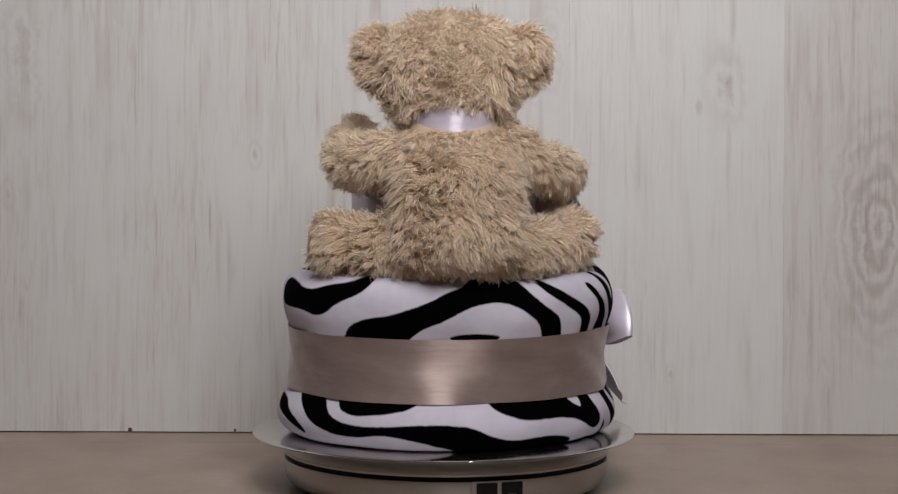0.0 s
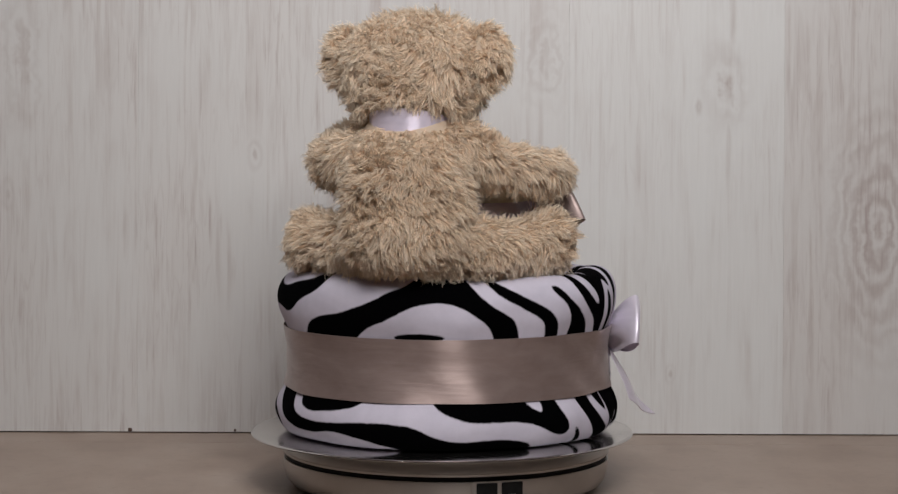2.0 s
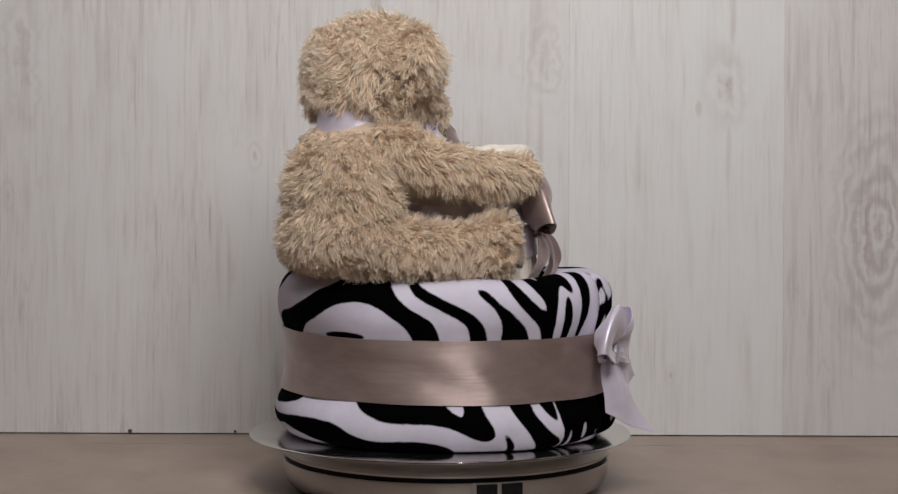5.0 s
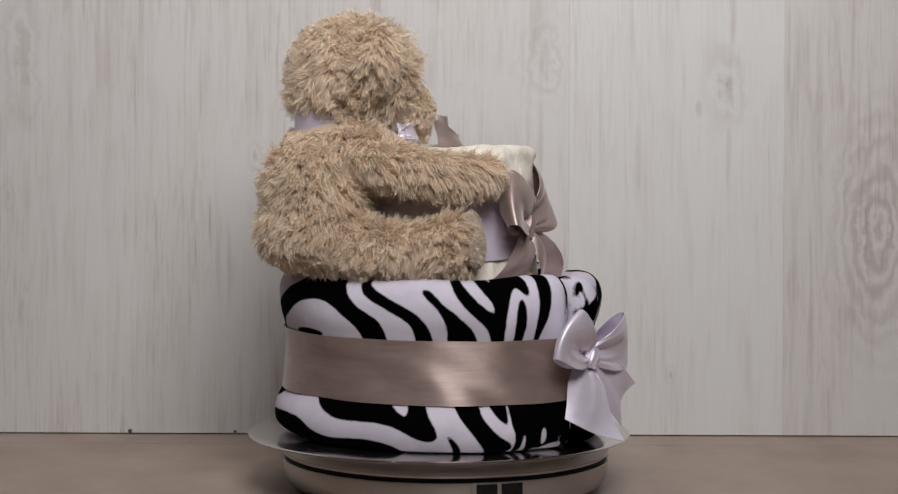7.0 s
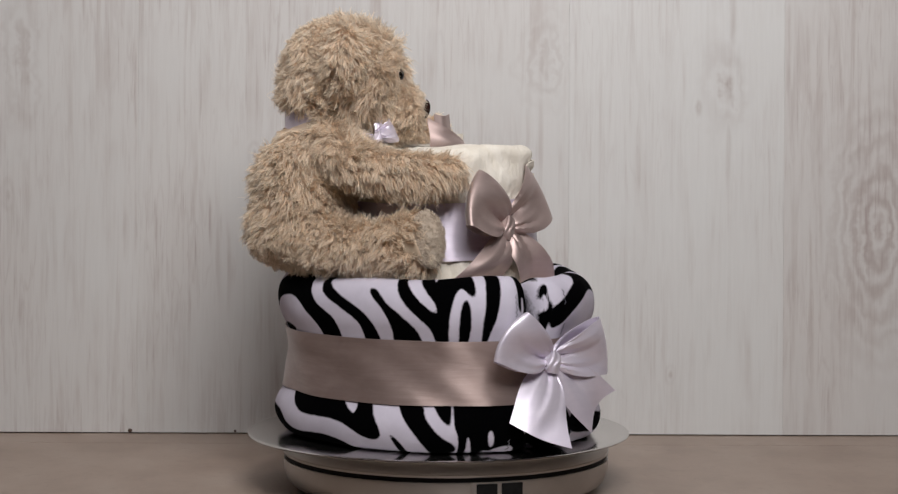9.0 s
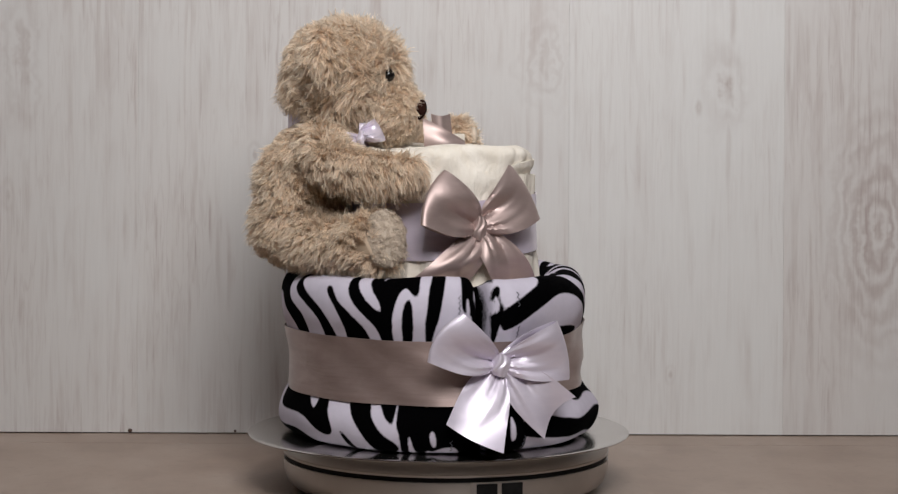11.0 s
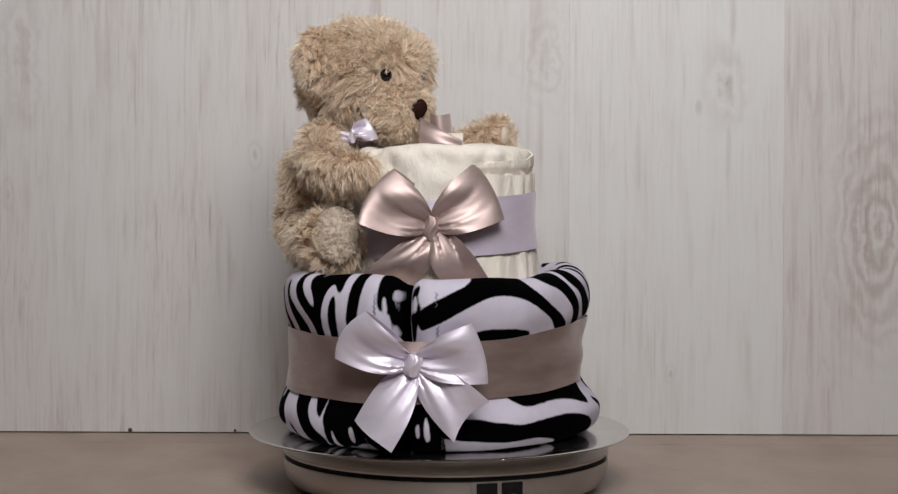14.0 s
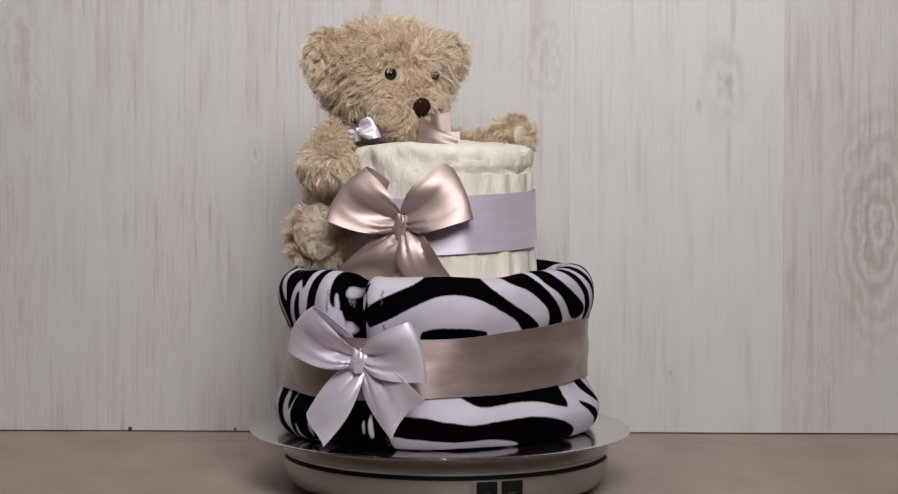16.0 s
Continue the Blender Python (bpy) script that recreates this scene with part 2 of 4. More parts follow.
def block(x0, x1, y0, y1, z0, z1, bevel=0.0):
    bm = bmesh.new()
    bmesh.ops.create_cube(bm, size=1.0)
    for v in bm.verts:
        v.co = Vector((x0 if v.co.x < 0 else x1, y0 if v.co.y < 0 else y1, z0 if v.co.z < 0 else z1))
    if bevel:
        bmesh.ops.bevel(bm, geom=bm.edges[:], offset=bevel, segments=2, affect="EDGES", profile=0.7)
    return bm


def lathe(profile, n=128):
    """Closed profile of (r, z) from the axis at the bottom to the axis at the top, turned about z."""
    verts, faces = [], []
    for r, z in profile:
        for k in range(n):
            a = 2 * math.pi * k / n
            verts.append((r * math.cos(a), r * math.sin(a), z))
    for i in range(len(profile) - 1):
        for k in range(n):
            j = (k + 1) % n
            faces.append((i * n + k, i * n + j, (i + 1) * n + j, (i + 1) * n + k))
    return verts, faces


def grid_faces(nu, nv, wrap_u=False, wrap_v=False):
    f = []
    for i in range(nu if wrap_u else nu - 1):
        for j in range(nv if wrap_v else nv - 1):
            a, b = i, (i + 1) % nu
            c, d = j, (j + 1) % nv
            f.append((a * nv + c, b * nv + c, b * nv + d, a * nv + d))
    return f


def sheet(func, nu, nv, thick, wrap=False):
    """Cloth of real thickness over func(u, v), u and v from 0 to 1 (arrays). wrap closes it along u."""
    u = np.arange(nu) / nu if wrap else np.linspace(0, 1, nu)
    uu, vv = np.meshgrid(u, np.linspace(0, 1, nv), indexing="ij")
    p = np.stack(func(uu, vv), -1).astype(float)
    if wrap:
        du = np.roll(p, -1, 0) - np.roll(p, 1, 0)
    else:
        du = np.gradient(p, axis=0)
    dv = np.gradient(p, axis=1)
    nrm = np.cross(du, dv)
    nrm /= np.linalg.norm(nrm, axis=-1, keepdims=True) + 1e-12
    a, b = (p + nrm * thick / 2).reshape(-1, 3), (p - nrm * thick / 2).reshape(-1, 3)
    f = grid_faces(nu, nv, wrap)
    k = nu * nv
    faces = f + [tuple(reversed([i + k for i in q])) for q in f]
    for i in range(nu if wrap else nu - 1):
        i2 = (i + 1) % nu
        for j in (0, nv - 1):
            q = (i * nv + j, i2 * nv + j, i2 * nv + j + k, i * nv + j + k)
            faces.append(tuple(reversed(q)) if j == 0 else q)
    if not wrap:
        for i in (0, nu - 1):
            for j in range(nv - 1):
                q = (i * nv + j, i * nv + j + 1, i * nv + j + 1 + k, i * nv + j + k)
                faces.append(q if i == 0 else tuple(reversed(q)))
    return np.concatenate([a, b]), faces


# ---- the setting ----
BACK = 0.252


def setting():
    wall = tagged(new("wall_back", None), "whitewashed wood-look plank wall behind the table", "wall", kind="structure")
    wall.matrix_world = pose(0, BACK, 0, -3.26, 0, 0) @ Matrix.Diagonal((0.874, 1, 0.874, 1))
    w = 0.2200
    for k in (*range(-8, 9), -9, 9, -10):
        x0 = -0.316 + w * k
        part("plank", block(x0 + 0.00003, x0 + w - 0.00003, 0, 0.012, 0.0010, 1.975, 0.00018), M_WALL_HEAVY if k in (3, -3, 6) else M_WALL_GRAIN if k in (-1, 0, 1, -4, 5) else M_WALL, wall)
    for x, r in ((-0.3235, 0.0022), (-0.216, 0.0014), (-0.118, 0.0012)):
        v, f = blob((x, -0.0008, 0.003), (r, 0.0012, r * 0.9), nu=12, nv=8)
        mesh_ob("chip", v, f, M_CHIP, wall, "dark chipped spot")
    counter = part("table", block(-1.7, 1.7, -0.55, 0.20, -0.75, 0.0, 0.002), M_TABLE)
    tagged(counter, "mottled beige-grey laminate table top under the turntable", "table", kind="structure")
    strip = part("table_back_edge", block(-1.7, 1.7, 0.20, 0.42, -0.75, -0.0002), M_TABLE)
    tagged(strip, "rear edge of the beige-grey laminate table", "table", kind="structure")
    # unseen shell, added to bound the bounced light and what the satin reflects
    for name, box, lab in (("floor", (-1.95, 1.95, -2.7, 0.45, -0.80, -0.75), "unseen dark floor added to close the room"), ("ceiling", (-1.95, 1.95, -2.7, 0.45, 1.74, 1.80), "unseen dark ceiling added to close the room"),
                           ("wall_west", (-1.95, -1.85, -2.7, 0.45, -0.75, 1.74), "unseen dark side wall added to close the room"), ("wall_east", (1.85, 1.95, -2.7, 0.45, -0.75, 1.74), "unseen dark side wall added to close the room"),
                           ("wall_south", (-1.85, 1.85, -2.7, -2.6, -0.75, 1.74), "unseen dark rear wall added to close the room")):
        tagged(part(name, block(*box), M_SHELL), lab, name.split("_")[0], kind="structure")


def blob(c, r, rot=(0, 0, 0), nu=32, nv=20):
    m = Euler([radians(q) for q in rot]).to_matrix()
    verts = []
    for i in range(nu):
        for j in range(nv):
            a, b = 2 * math.pi * i / nu, math.pi * (0.02 + 0.96 * j / (nv - 1))
            verts.append(Vector(c) + m @ Vector((r[0] * math.cos(a) * math.sin(b), r[1] * math.sin(a) * math.sin(b), -r[2] * math.cos(b))))
    faces = grid_faces(nu, nv, True)
    faces += [tuple(i * nv for i in reversed(range(nu))), tuple(i * nv + nv - 1 for i in range(nu))]
    return verts, faces


setting()


def turntable():
    base = tagged(new("turntable", None), "round silver electric display turntable with black groove", "turntable")
    v, f = lathe([(0.0, 0.003), (0.114, 0.003), (0.1190, 0.005), (0.1225, 0.009), (0.1243, 0.015), (0.1248, 0.0215), (0.1246, 0.0244), (0.120, 0.0246)])
    mesh_ob("housing", v, f, M_SILVER, base)
    v, f = lathe([(0.119, 0.0240), (0.1232, 0.0242), (0.1232, 0.0282), (0.119, 0.0284)])
    mesh_ob("groove", v, f, M_BLACK, base, "black groove ring")
    v, f = lathe([(0.119, 0.0279), (0.1244, 0.0279), (0.1251, 0.0288), (0.1251, 0.0296), (0.1244, 0.0303), (0.1240, 0.0390), (0.1225, 0.0414), (0.118, 0.0420), (0.0, 0.0420)])
    mesh_ob("platter", v, f, M_SILVER, base)
    # black ring that fills the gap between housing and table
    v, f = lathe([(0.0, 0.0), (0.108, 0.0), (0.110, 0.0035), (0.0, 0.0035)], 64)
    mesh_ob("base_ring", v, f, M_BLACK, base, "black ring under the housing")
    # the switch panel on the front of the housing
    def curved(x0, x1, z0, z1, r, d):
        def fn(u, v):
            x = x0 + (x1 - x0) * u
            z = z0 + (z1 - z0) * v
            return x, -np.sqrt(r * r - x * x), z
        return sheet(fn, 8, 5, d)
    v, f = curved(0.0185, 0.0565, 0.0065, 0.0248, 0.1252, 0.0016)
    panel = mesh_ob("switch_panel", v, f, M_SILVER, base, "raised silver switch panel")
    for x0 in (0.0222, 0.0402):
        v, f = curved(x0, x0 + 0.0145, 0.0080, 0.0236, 0.1262, 0.0022)
        mesh_ob("rocker_switch", v, f, M_BLACK, panel, "black rocker switch")
        v, f = curved(x0 + 0.0045, x0 + 0.0100, 0.0150, 0.0153, 0.1276, 0.0003)
        mesh_ob("switch_mark", v, f, M_MARK, panel)
    return base


turntable()


OFF = (0.0002, -0.0035)  # the board lies a little off the axis


def cake_board():
    thing = tagged(new("cake_board", None), "round silver foil cake board on the turntable", "cake board")
    v, f = lathe([(0.0, 0.0422), (0.1449, 0.0422), (0.1458, 0.0424), (0.1462, 0.0428), (0.1461, 0.0434), (0.1454, 0.0438), (0.1444, 0.0440), (0.08, 0.0441), (0.0, 0.0441)], 192)
    v = [(x + OFF[0], y + OFF[1], z) for x, y, z in v]
    mesh_ob("foil_disc", v, f, M_FOIL, thing)
    for a in (-84, -38, 57, 150):
        c = (0.1461 * math.cos(radians(a)) + OFF[0], 0.1461 * math.sin(radians(a)) + OFF[1], 0.0431)
        v, f = blob(c, (0.0006, 0.0030, 0.0008), (0, 0, a), 10, 8)
        mesh_ob("foil_crease", v, f, M_FOIL, thing, "crimped foil crease at the rim")
    return thing


BOARD = cake_board()

# ---- the lower tier ----
SEAM = radians(24.7)


def near(a, deg, wide):
    """Bell of that width in degrees round the local angle deg."""
    d = (np.degrees(a) - deg + 180) % 360 - 180
    return np.exp(-(d / wide) ** 2)


def outline(a):
    """Radius of the bundle at the local angle a."""
    return 0.986 * (0.12387 + 0.00334 * np.cos(a) - 0.00622 * np.sin(a) + 0.00423 * np.cos(2 * a) + 0.00381 * np.sin(2 * a)
            + 0.00017 * np.cos(3 * a) + 0.0013 * np.sin(3 * a))


PROFILE = ((-0.060, 0.0445), (-0.014, 0.0445), (-0.005, 0.0470), (0.0, 0.0533), (0.002, 0.0615), (0.000, 0.0708), (-0.0055, 0.0800), (-0.0085, 0.0923),
           (-0.0090, 0.1046), (-0.0080, 0.1179), (-0.0050, 0.1276), (-0.0010, 0.1373), (0.0, 0.1475), (-0.0008, 0.1557), (-0.0045, 0.1633), (-0.0110, 0.1684),
           (-0.0190, 0.1694), (-0.0270, 0.1669), (-0.0330, 0.1587), (-0.0360, 0.1465), (-0.060, 0.1414))


def profile(nv):
    """Smoothed profile: radius offset, height, and the way along the cloth in millimetres."""
    p = np.array(PROFILE)
    s = np.concatenate([[0], np.cumsum(np.hypot(*np.diff(p, axis=0).T))])
    q = np.linspace(0, s[-1], nv)
    d, z = np.interp(q, s, p[:, 0]), np.interp(q, s, p[:, 1])
    ker = np.hanning(9) / np.hanning(9).sum()
    d[4:-4], z[4:-4] = np.convolve(d, ker, "valid"), np.convolve(z, ker, "valid")
    return d, z, q


def tier_radius(a, d, z):
    low = np.clip((0.085 - z) / 0.02, 0, 1)
    waist = np.clip(1 - np.abs(z - 0.103) / 0.025, 0, 1)
    r = outline(a) + d + low * (0.001 + 0.0075 * near(a, 105, 45)) + waist * 0.0055 * near(a, 105, 50)
    return r + 0.0009 * np.sin(5 * a + 60 * z) + 0.0007 * np.sin(11 * a - 90 * z + 1)


def cleft(a, z):
    """How far the two rolled edges fall back where they meet."""
    d = (np.degrees(a - SEAM) + 180) % 360 - 180
    return -0.030 * np.exp(-(d / 1.7) ** 2) - 0.006 * np.exp(-(d / 5.0) ** 2) + 0.003 * np.exp(-((np.abs(d) - 9) / 4.5) ** 2)


# the black shapes of the print, and strips that darken the cleft: degrees round the tier, millimetres above the table
ZEBRA_BLACK = (
    ((108, 186), (114, 180), (123, 170), (129, 160), (132, 150), (133, 136), (129, 128), (128.5, 140), (127, 152), (121, 163), (112, 175)),
    ((120, 188), (127, 182), (134, 172), (139, 160), (141, 148), (141.5, 130), (138, 128), (137.5, 146), (135, 158), (129, 169), (121, 179)),
    ((-168.6, 163.6), (-154.1, 162.3), (-147.5, 157.9), (-141.2, 157.8), (-133.5, 162.4), (-124.9, 164.8), (-114.4, 175.3), (-118.4, 160.5), (-123.9, 154.5), (-129.7, 149.7), (-133.5, 143.2), (-137.6, 140), (-142.2, 140.1), (-147.5, 143.4), (-156.9, 143.5), (-164.6, 146.4)),
    ((-129.7, 117.9), (-124.9, 133.9), (-118.4, 139.2), (-108.6, 142.7), (-101.1, 148.5), (-95.5, 153.8), (-90, 160), (-84.4, 163.9), (-78.6, 176.1), (-70.7, 177.6), (-67.5, 176.8), (-62.1, 160.3), (-57.4, 151), (-52.5, 144.5), (-47.2, 137.8), (-44.3, 118.9), (-53, 118), (-56.2, 134.3), (-60.9, 141.6), (-65.4, 148.4), (-70.7, 152.3), (-76.7, 152.8), (-82.5, 149.8), (-88.2, 143.8), (-93.6, 137.6), (-99.2, 133.5), (-106.7, 120), (-114.4, 116.4), (-120.6, 114.8), (-126.1, 116.1)),
    ((-91, 126.7), (-86.2, 129.5), (-78.6, 129.3), (-70.7, 127.7), (-76.7, 123), (-84.4, 123.3)),
    ((-59.7, 176.2), (-52.1, 163.1), (-46.3, 157.7), (-40.4, 151.4), (-34.1, 145.1), (-29.8, 134.6), (-28.2, 115), (-34.1, 115.5), (-35.1, 134), (-38.3, 141.1), (-44.4, 147.4), (-50.2, 153.6), (-55, 159.9)),
    ((-33.1, 161.4), (-30.3, 162.6), (-26.1, 153.7), (-20.9, 143.5), (-15.6, 134.3), (-11.9, 114.5), (-23.3, 114.7), (-23.9, 136.3), (-26.1, 146.4), (-29.8, 154.5)),
    ((-24.2, 176.1), (-21.8, 176.1), (-17.8, 161.4), (-14.2, 153.2), (-11.2, 147.5), (-9.1, 145.5), (-8.2, 147.1), (-10, 155.7), (-13, 162.6), (-16.6, 176.9), (-11.5, 176.8), (-9.3, 163.7), (-7.5, 176.8), (-3, 179.1), (2.9, 178.6), (3.6, 159.4), (2.3, 157.4), (-0.5, 164.4), (-3, 161.2), (-4.6, 150.3), (-5.5, 138), (-5, 113.5), (-7.8, 114.4), (-10.4, 134.2), (-14.7, 142.3), (-18.3, 150.5), (-21.3, 158.5)),
    ((-0.5, 154.2), (0.9, 155.4), (1.9, 145.9), (1.9, 133.6), (0.3, 113.2), (-1.5, 113.3), (-1.7, 137.9), (-1.3, 148.1)),
    ((7.9, 179.7), (12.5, 179.6), (11.1, 155.8), (10.1, 143.4), (8.3, 133.2), (6.1, 112.9), (5.7, 135.5), (6.7, 151.9)),
    ((17.6, 177.7), (22.5, 164.8), (24.4, 162.7), (24.4, 110), (22.5, 112.1), (21.2, 134.5), (20.5, 145.4), (19.3, 143.8), (17.3, 148.6), (17, 158.6)),
    ((30.1, 146.2), (34.5, 152.4), (41, 159.5), (46.5, 163.9), (52.1, 175.4), (59.7, 176.5), (67.8, 175.6), (72.3, 162.4), (78, 154), (84.4, 146.2), (90, 141), (94.5, 134.4), (97.7, 130.4), (92, 118.8), (85.7, 136.2), (79.3, 142.3), (72.3, 150.1), (65.8, 155.2), (59.7, 157.3), (54, 156.6), (48.4, 151.8), (43.8, 146.5), (39.2, 141.1), (34.5, 136.1), (30.5, 131.9)),
    ((47.5, 129.4), (52.1, 131.8), (55.9, 132.5), (61.7, 132.4), (67.8, 131), (73.4, 128.6), (70, 121.4), (57.8, 119.4), (48.4, 119.6)),
    ((72.3, 177.9), (79.3, 178.2), (90, 177.5), (97.7, 161.6), (102.8, 152.9), (108.5, 141.9), (114, 130.7), (104.7, 118.7), (102.1, 140.2), (97.7, 149), (91.4, 157.6), (83.1, 162.9)),
    ((94.7, 183.2), (102.9, 178), (110.3, 161.2), (119.1, 152.1), (128.6, 140.6), (126.1, 134.2), (119.1, 132.1), (112.3, 146), (106.5, 155), (99.5, 163.7)),
    ((30.7, 165.5), (29.5, 156.6), (31.2, 148.5), (29.5, 134.4), (28.4, 118.1), (27.3, 140.5), (27.7, 160.7)),
    ((-155.8, 96.7), (-147.5, 89.6), (-139, 88.1), (-134.8, 73.1), (-129.7, 65.6), (-122.8, 62.4), (-114.4, 62.1), (-106.7, 64), (-99.2, 65.5), (-90, 65.5), (-82.5, 62.9), (-76.7, 57.5), (-70.7, 52.8), (-64.3, 51.6), (-55, 53.6), (-47.2, 52.7), (-40.6, 47.9), (-39.6, 40.2), (-47.2, 38), (-57.4, 36.5), (-68.6, 36.5), (-82.5, 38.6), (-90, 47.9), (-95.5, 50.8), (-101.1, 54), (-106.7, 56.6), (-112.5, 57.4), (-118.4, 55.1), (-127.3, 54.3), (-134.8, 57.6), (-142.2, 63.4), (-147.5, 72.1), (-151.8, 79.9)),
    ((-131.4, 90.5), (-122.8, 88.3), (-110.5, 89.3), (-95.5, 89), (-102.9, 75.6), (-108.6, 73.3), (-114.4, 71.2), (-120.6, 70.1), (-126.1, 71.6), (-129.1, 76.1)),
    ((-79.6, 89.3), (-67.2, 89.6), (-54, 89.5), (-46.3, 89.1), (-42.3, 75.6), (-36.3, 69.6), (-38.3, 89.4), (-33.1, 88.9), (-30.2, 72.3), (-27.9, 63.7), (-27, 57.3), (-29.8, 54.3), (-34.1, 56.2), (-39.3, 63), (-46.3, 66.3), (-54, 66.8), (-63.4, 67), (-70, 71), (-74.7, 76.2)),
    ((-178.2, 75.3), (-160.2, 74.7), (-155.8, 67), (-147.5, 58), (-143.2, 50.8), (-151.8, 55.8), (-161.7, 63.9)),
    ((-23.7, 90.6), (-14.2, 90.5), (-13.3, 73), (-10.5, 64.8), (-6.8, 56.4), (-3, 51.9), (-3, 46.5), (-9.6, 40.1), (-13.3, 52.7), (-16.1, 60.9), (-19.7, 71.2)),
    ((-24.2, 58.9), (-22.5, 57.7), (-19.7, 48.8), (-18.8, 40.1), (-20.9, 40.1), (-22.5, 51.6)),
    ((-11.9, 90.4), (-4, 90), (-4.4, 66.3), (-5.9, 67.4), (-8.7, 74.1)),
    ((-3.4, 90), (13, 88.9), (14.3, 68.2), (11.8, 56.1), (7.3, 49.3), (5.1, 45.9), (2.9, 40), (1.9, 55.5), (0.3, 61), (-0, 40), (-2.4, 40.3), (-1.7, 57.9), (-3.4, 68.4)),
    ((3.7, 88.8), (24.2, 90.9), (24.4, 40.1), (18.1, 39.8), (15.4, 52.1), (11.9, 51.1), (6.4, 45.6), (4.6, 54.8)),
    ((24.7, 90.9), (34.4, 90.4), (36.8, 70.7), (38.4, 58.2), (39.5, 38.8), (25.5, 40)),
    ((39.2, 70.9), (48.4, 69.8), (57.8, 65.4), (65.8, 63.3), (74.5, 65.2), (87.1, 67), (96, 65.7), (104.7, 60.9), (112.7, 53), (115, 37.4), (99.3, 35.5), (90, 38.5), (84.4, 49.4), (74.5, 53.2), (65.8, 52.5), (55.9, 52.4), (44.7, 54.6), (37.3, 57.2), (35.1, 62.4)),
    ((55.9, 92.3), (70, 93.5), (87.1, 95.6), (108.5, 96.2), (110.5, 69.8), (102.8, 72.7), (96, 77.1), (81.8, 77.7), (72.3, 75), (65.8, 77.6)),
    ((117.3, 73.8), (128.8, 65.1), (133.1, 53.2), (142.5, 39.2), (132.7, 39.2), (128.8, 54), (119.9, 66.9)),
    ((122.6, 95.5), (132.7, 87.2), (142.3, 67), (142.1, 57.9), (142.2, 51.1), (142.5, 62.3), (128.8, 74.1)),
    ((39.2, 40.1), (59.7, 46.4), (81.8, 45.6), (92.9, 38.8), (81.8, 37.2), (41, 37.2)),
    ((154.9, 181.9), (163.1, 177.9), (168.2, 161.8), (165.1, 141.4), (169.3, 123), (161, 123), (156.9, 146.5), (159, 163.8)),
    ((174.4, 186.9), (191.9, 186.9), (196, 173.9), (191.9, 167.9), (181.6, 169.9), (177.5, 161.8), (179.5, 141.4), (183.7, 123), (175.4, 123), (172.3, 146.5)),
    ((140.5, 177.9), (145.6, 175.9), (149.7, 159.8), (145.6, 141.4), (147.7, 123), (141.5, 123), (138.4, 141.4), (142.5, 159.8)),
    ((150.7, 84.1), (159, 84.1), (154.9, 67.7), (160, 43), (151.8, 43), (147.7, 61.5)), ((167.2, 84.1), (177.5, 84.1), (173.4, 65.6), (179.5, 43), (170.3, 43), (165.1, 61.5)),
    # the strips from 23.2 to 26.3 put the cleft's dark into the colour
    ((23.2, 86.2), (26.3, 86.2), (26.3, 100.5), (26.3, 191.9), (23.2, 191.9), (23.2, 100.5)), ((23.2, 43), (26.3, 43), (26.3, 86.2), (23.2, 86.2)), ((15, 187.9), (23.2, 187.9), (23.2, 165.9), (18.1, 169.9)), ((26.3, 187.9), (31.4, 185.9), (30.4, 167.9), (26.3, 165.9)),
    ((-61.1, 191.9), (-40.6, 189.9), (-34.4, 177.9), (-52.9, 173.9)), ((-112.6, 189.9), (-92, 189.9), (-81.7, 179.9), (-102.3, 175.9)), ((62.3, 189.9), (82.9, 189.9), (95.2, 178.9), (76.7, 175.9)),
    ((-20, 191.9), (-9.7, 191.9), (-7.7, 173.9), (-15.9, 174.9)), ((113.7, 191.9), (126.1, 191.9), (121.9, 173.9), (111.7, 171.9)),
)
ZEBRA_WHITE = (
    ((29.2, 65.2), (31, 69.1), (31.5, 56.8), (29.7, 55.8)),
    ((32.1, 71.1), (33.7, 73), (34.8, 54.5), (32.6, 53.9)),
    ((28, 155.7), (29.5, 159.7), (30.3, 147.5), (28.4, 143.4)),
    ((21.6, 157.7), (22.7, 153.7), (22.8, 143.5), (21.8, 146.8)),
    ((18.1, 153.6), (19.1, 157.7), (20.1, 151.6), (20.1, 139.4), (19.1, 137.3)), ((21.1, 161.8), (23.2, 159.8), (23.2, 150.6), (21.1, 152.6)), ((26.3, 153.6), (28.3, 155.7), (29.4, 147.5), (27.3, 141.4)), ((21.1, 135.3), (22.2, 137.3), (23.2, 127.1), (21.1, 125.1)),
    ((6.7, 61.5), (8.8, 63.6), (9.8, 51.2), (7.8, 49.2)), ((18.1, 71.8), (20.1, 74.9), (21.1, 59.5), (19.1, 57.4)),
)


def rounded(poly):
    p = np.array(poly, float)
    for _ in range(2):
        q = np.roll(p, -1, 0)
        p = np.stack([0.75 * p + 0.25 * q, 0.25 * p + 0.75 * q], 1).reshape(-1, 2)
    return p


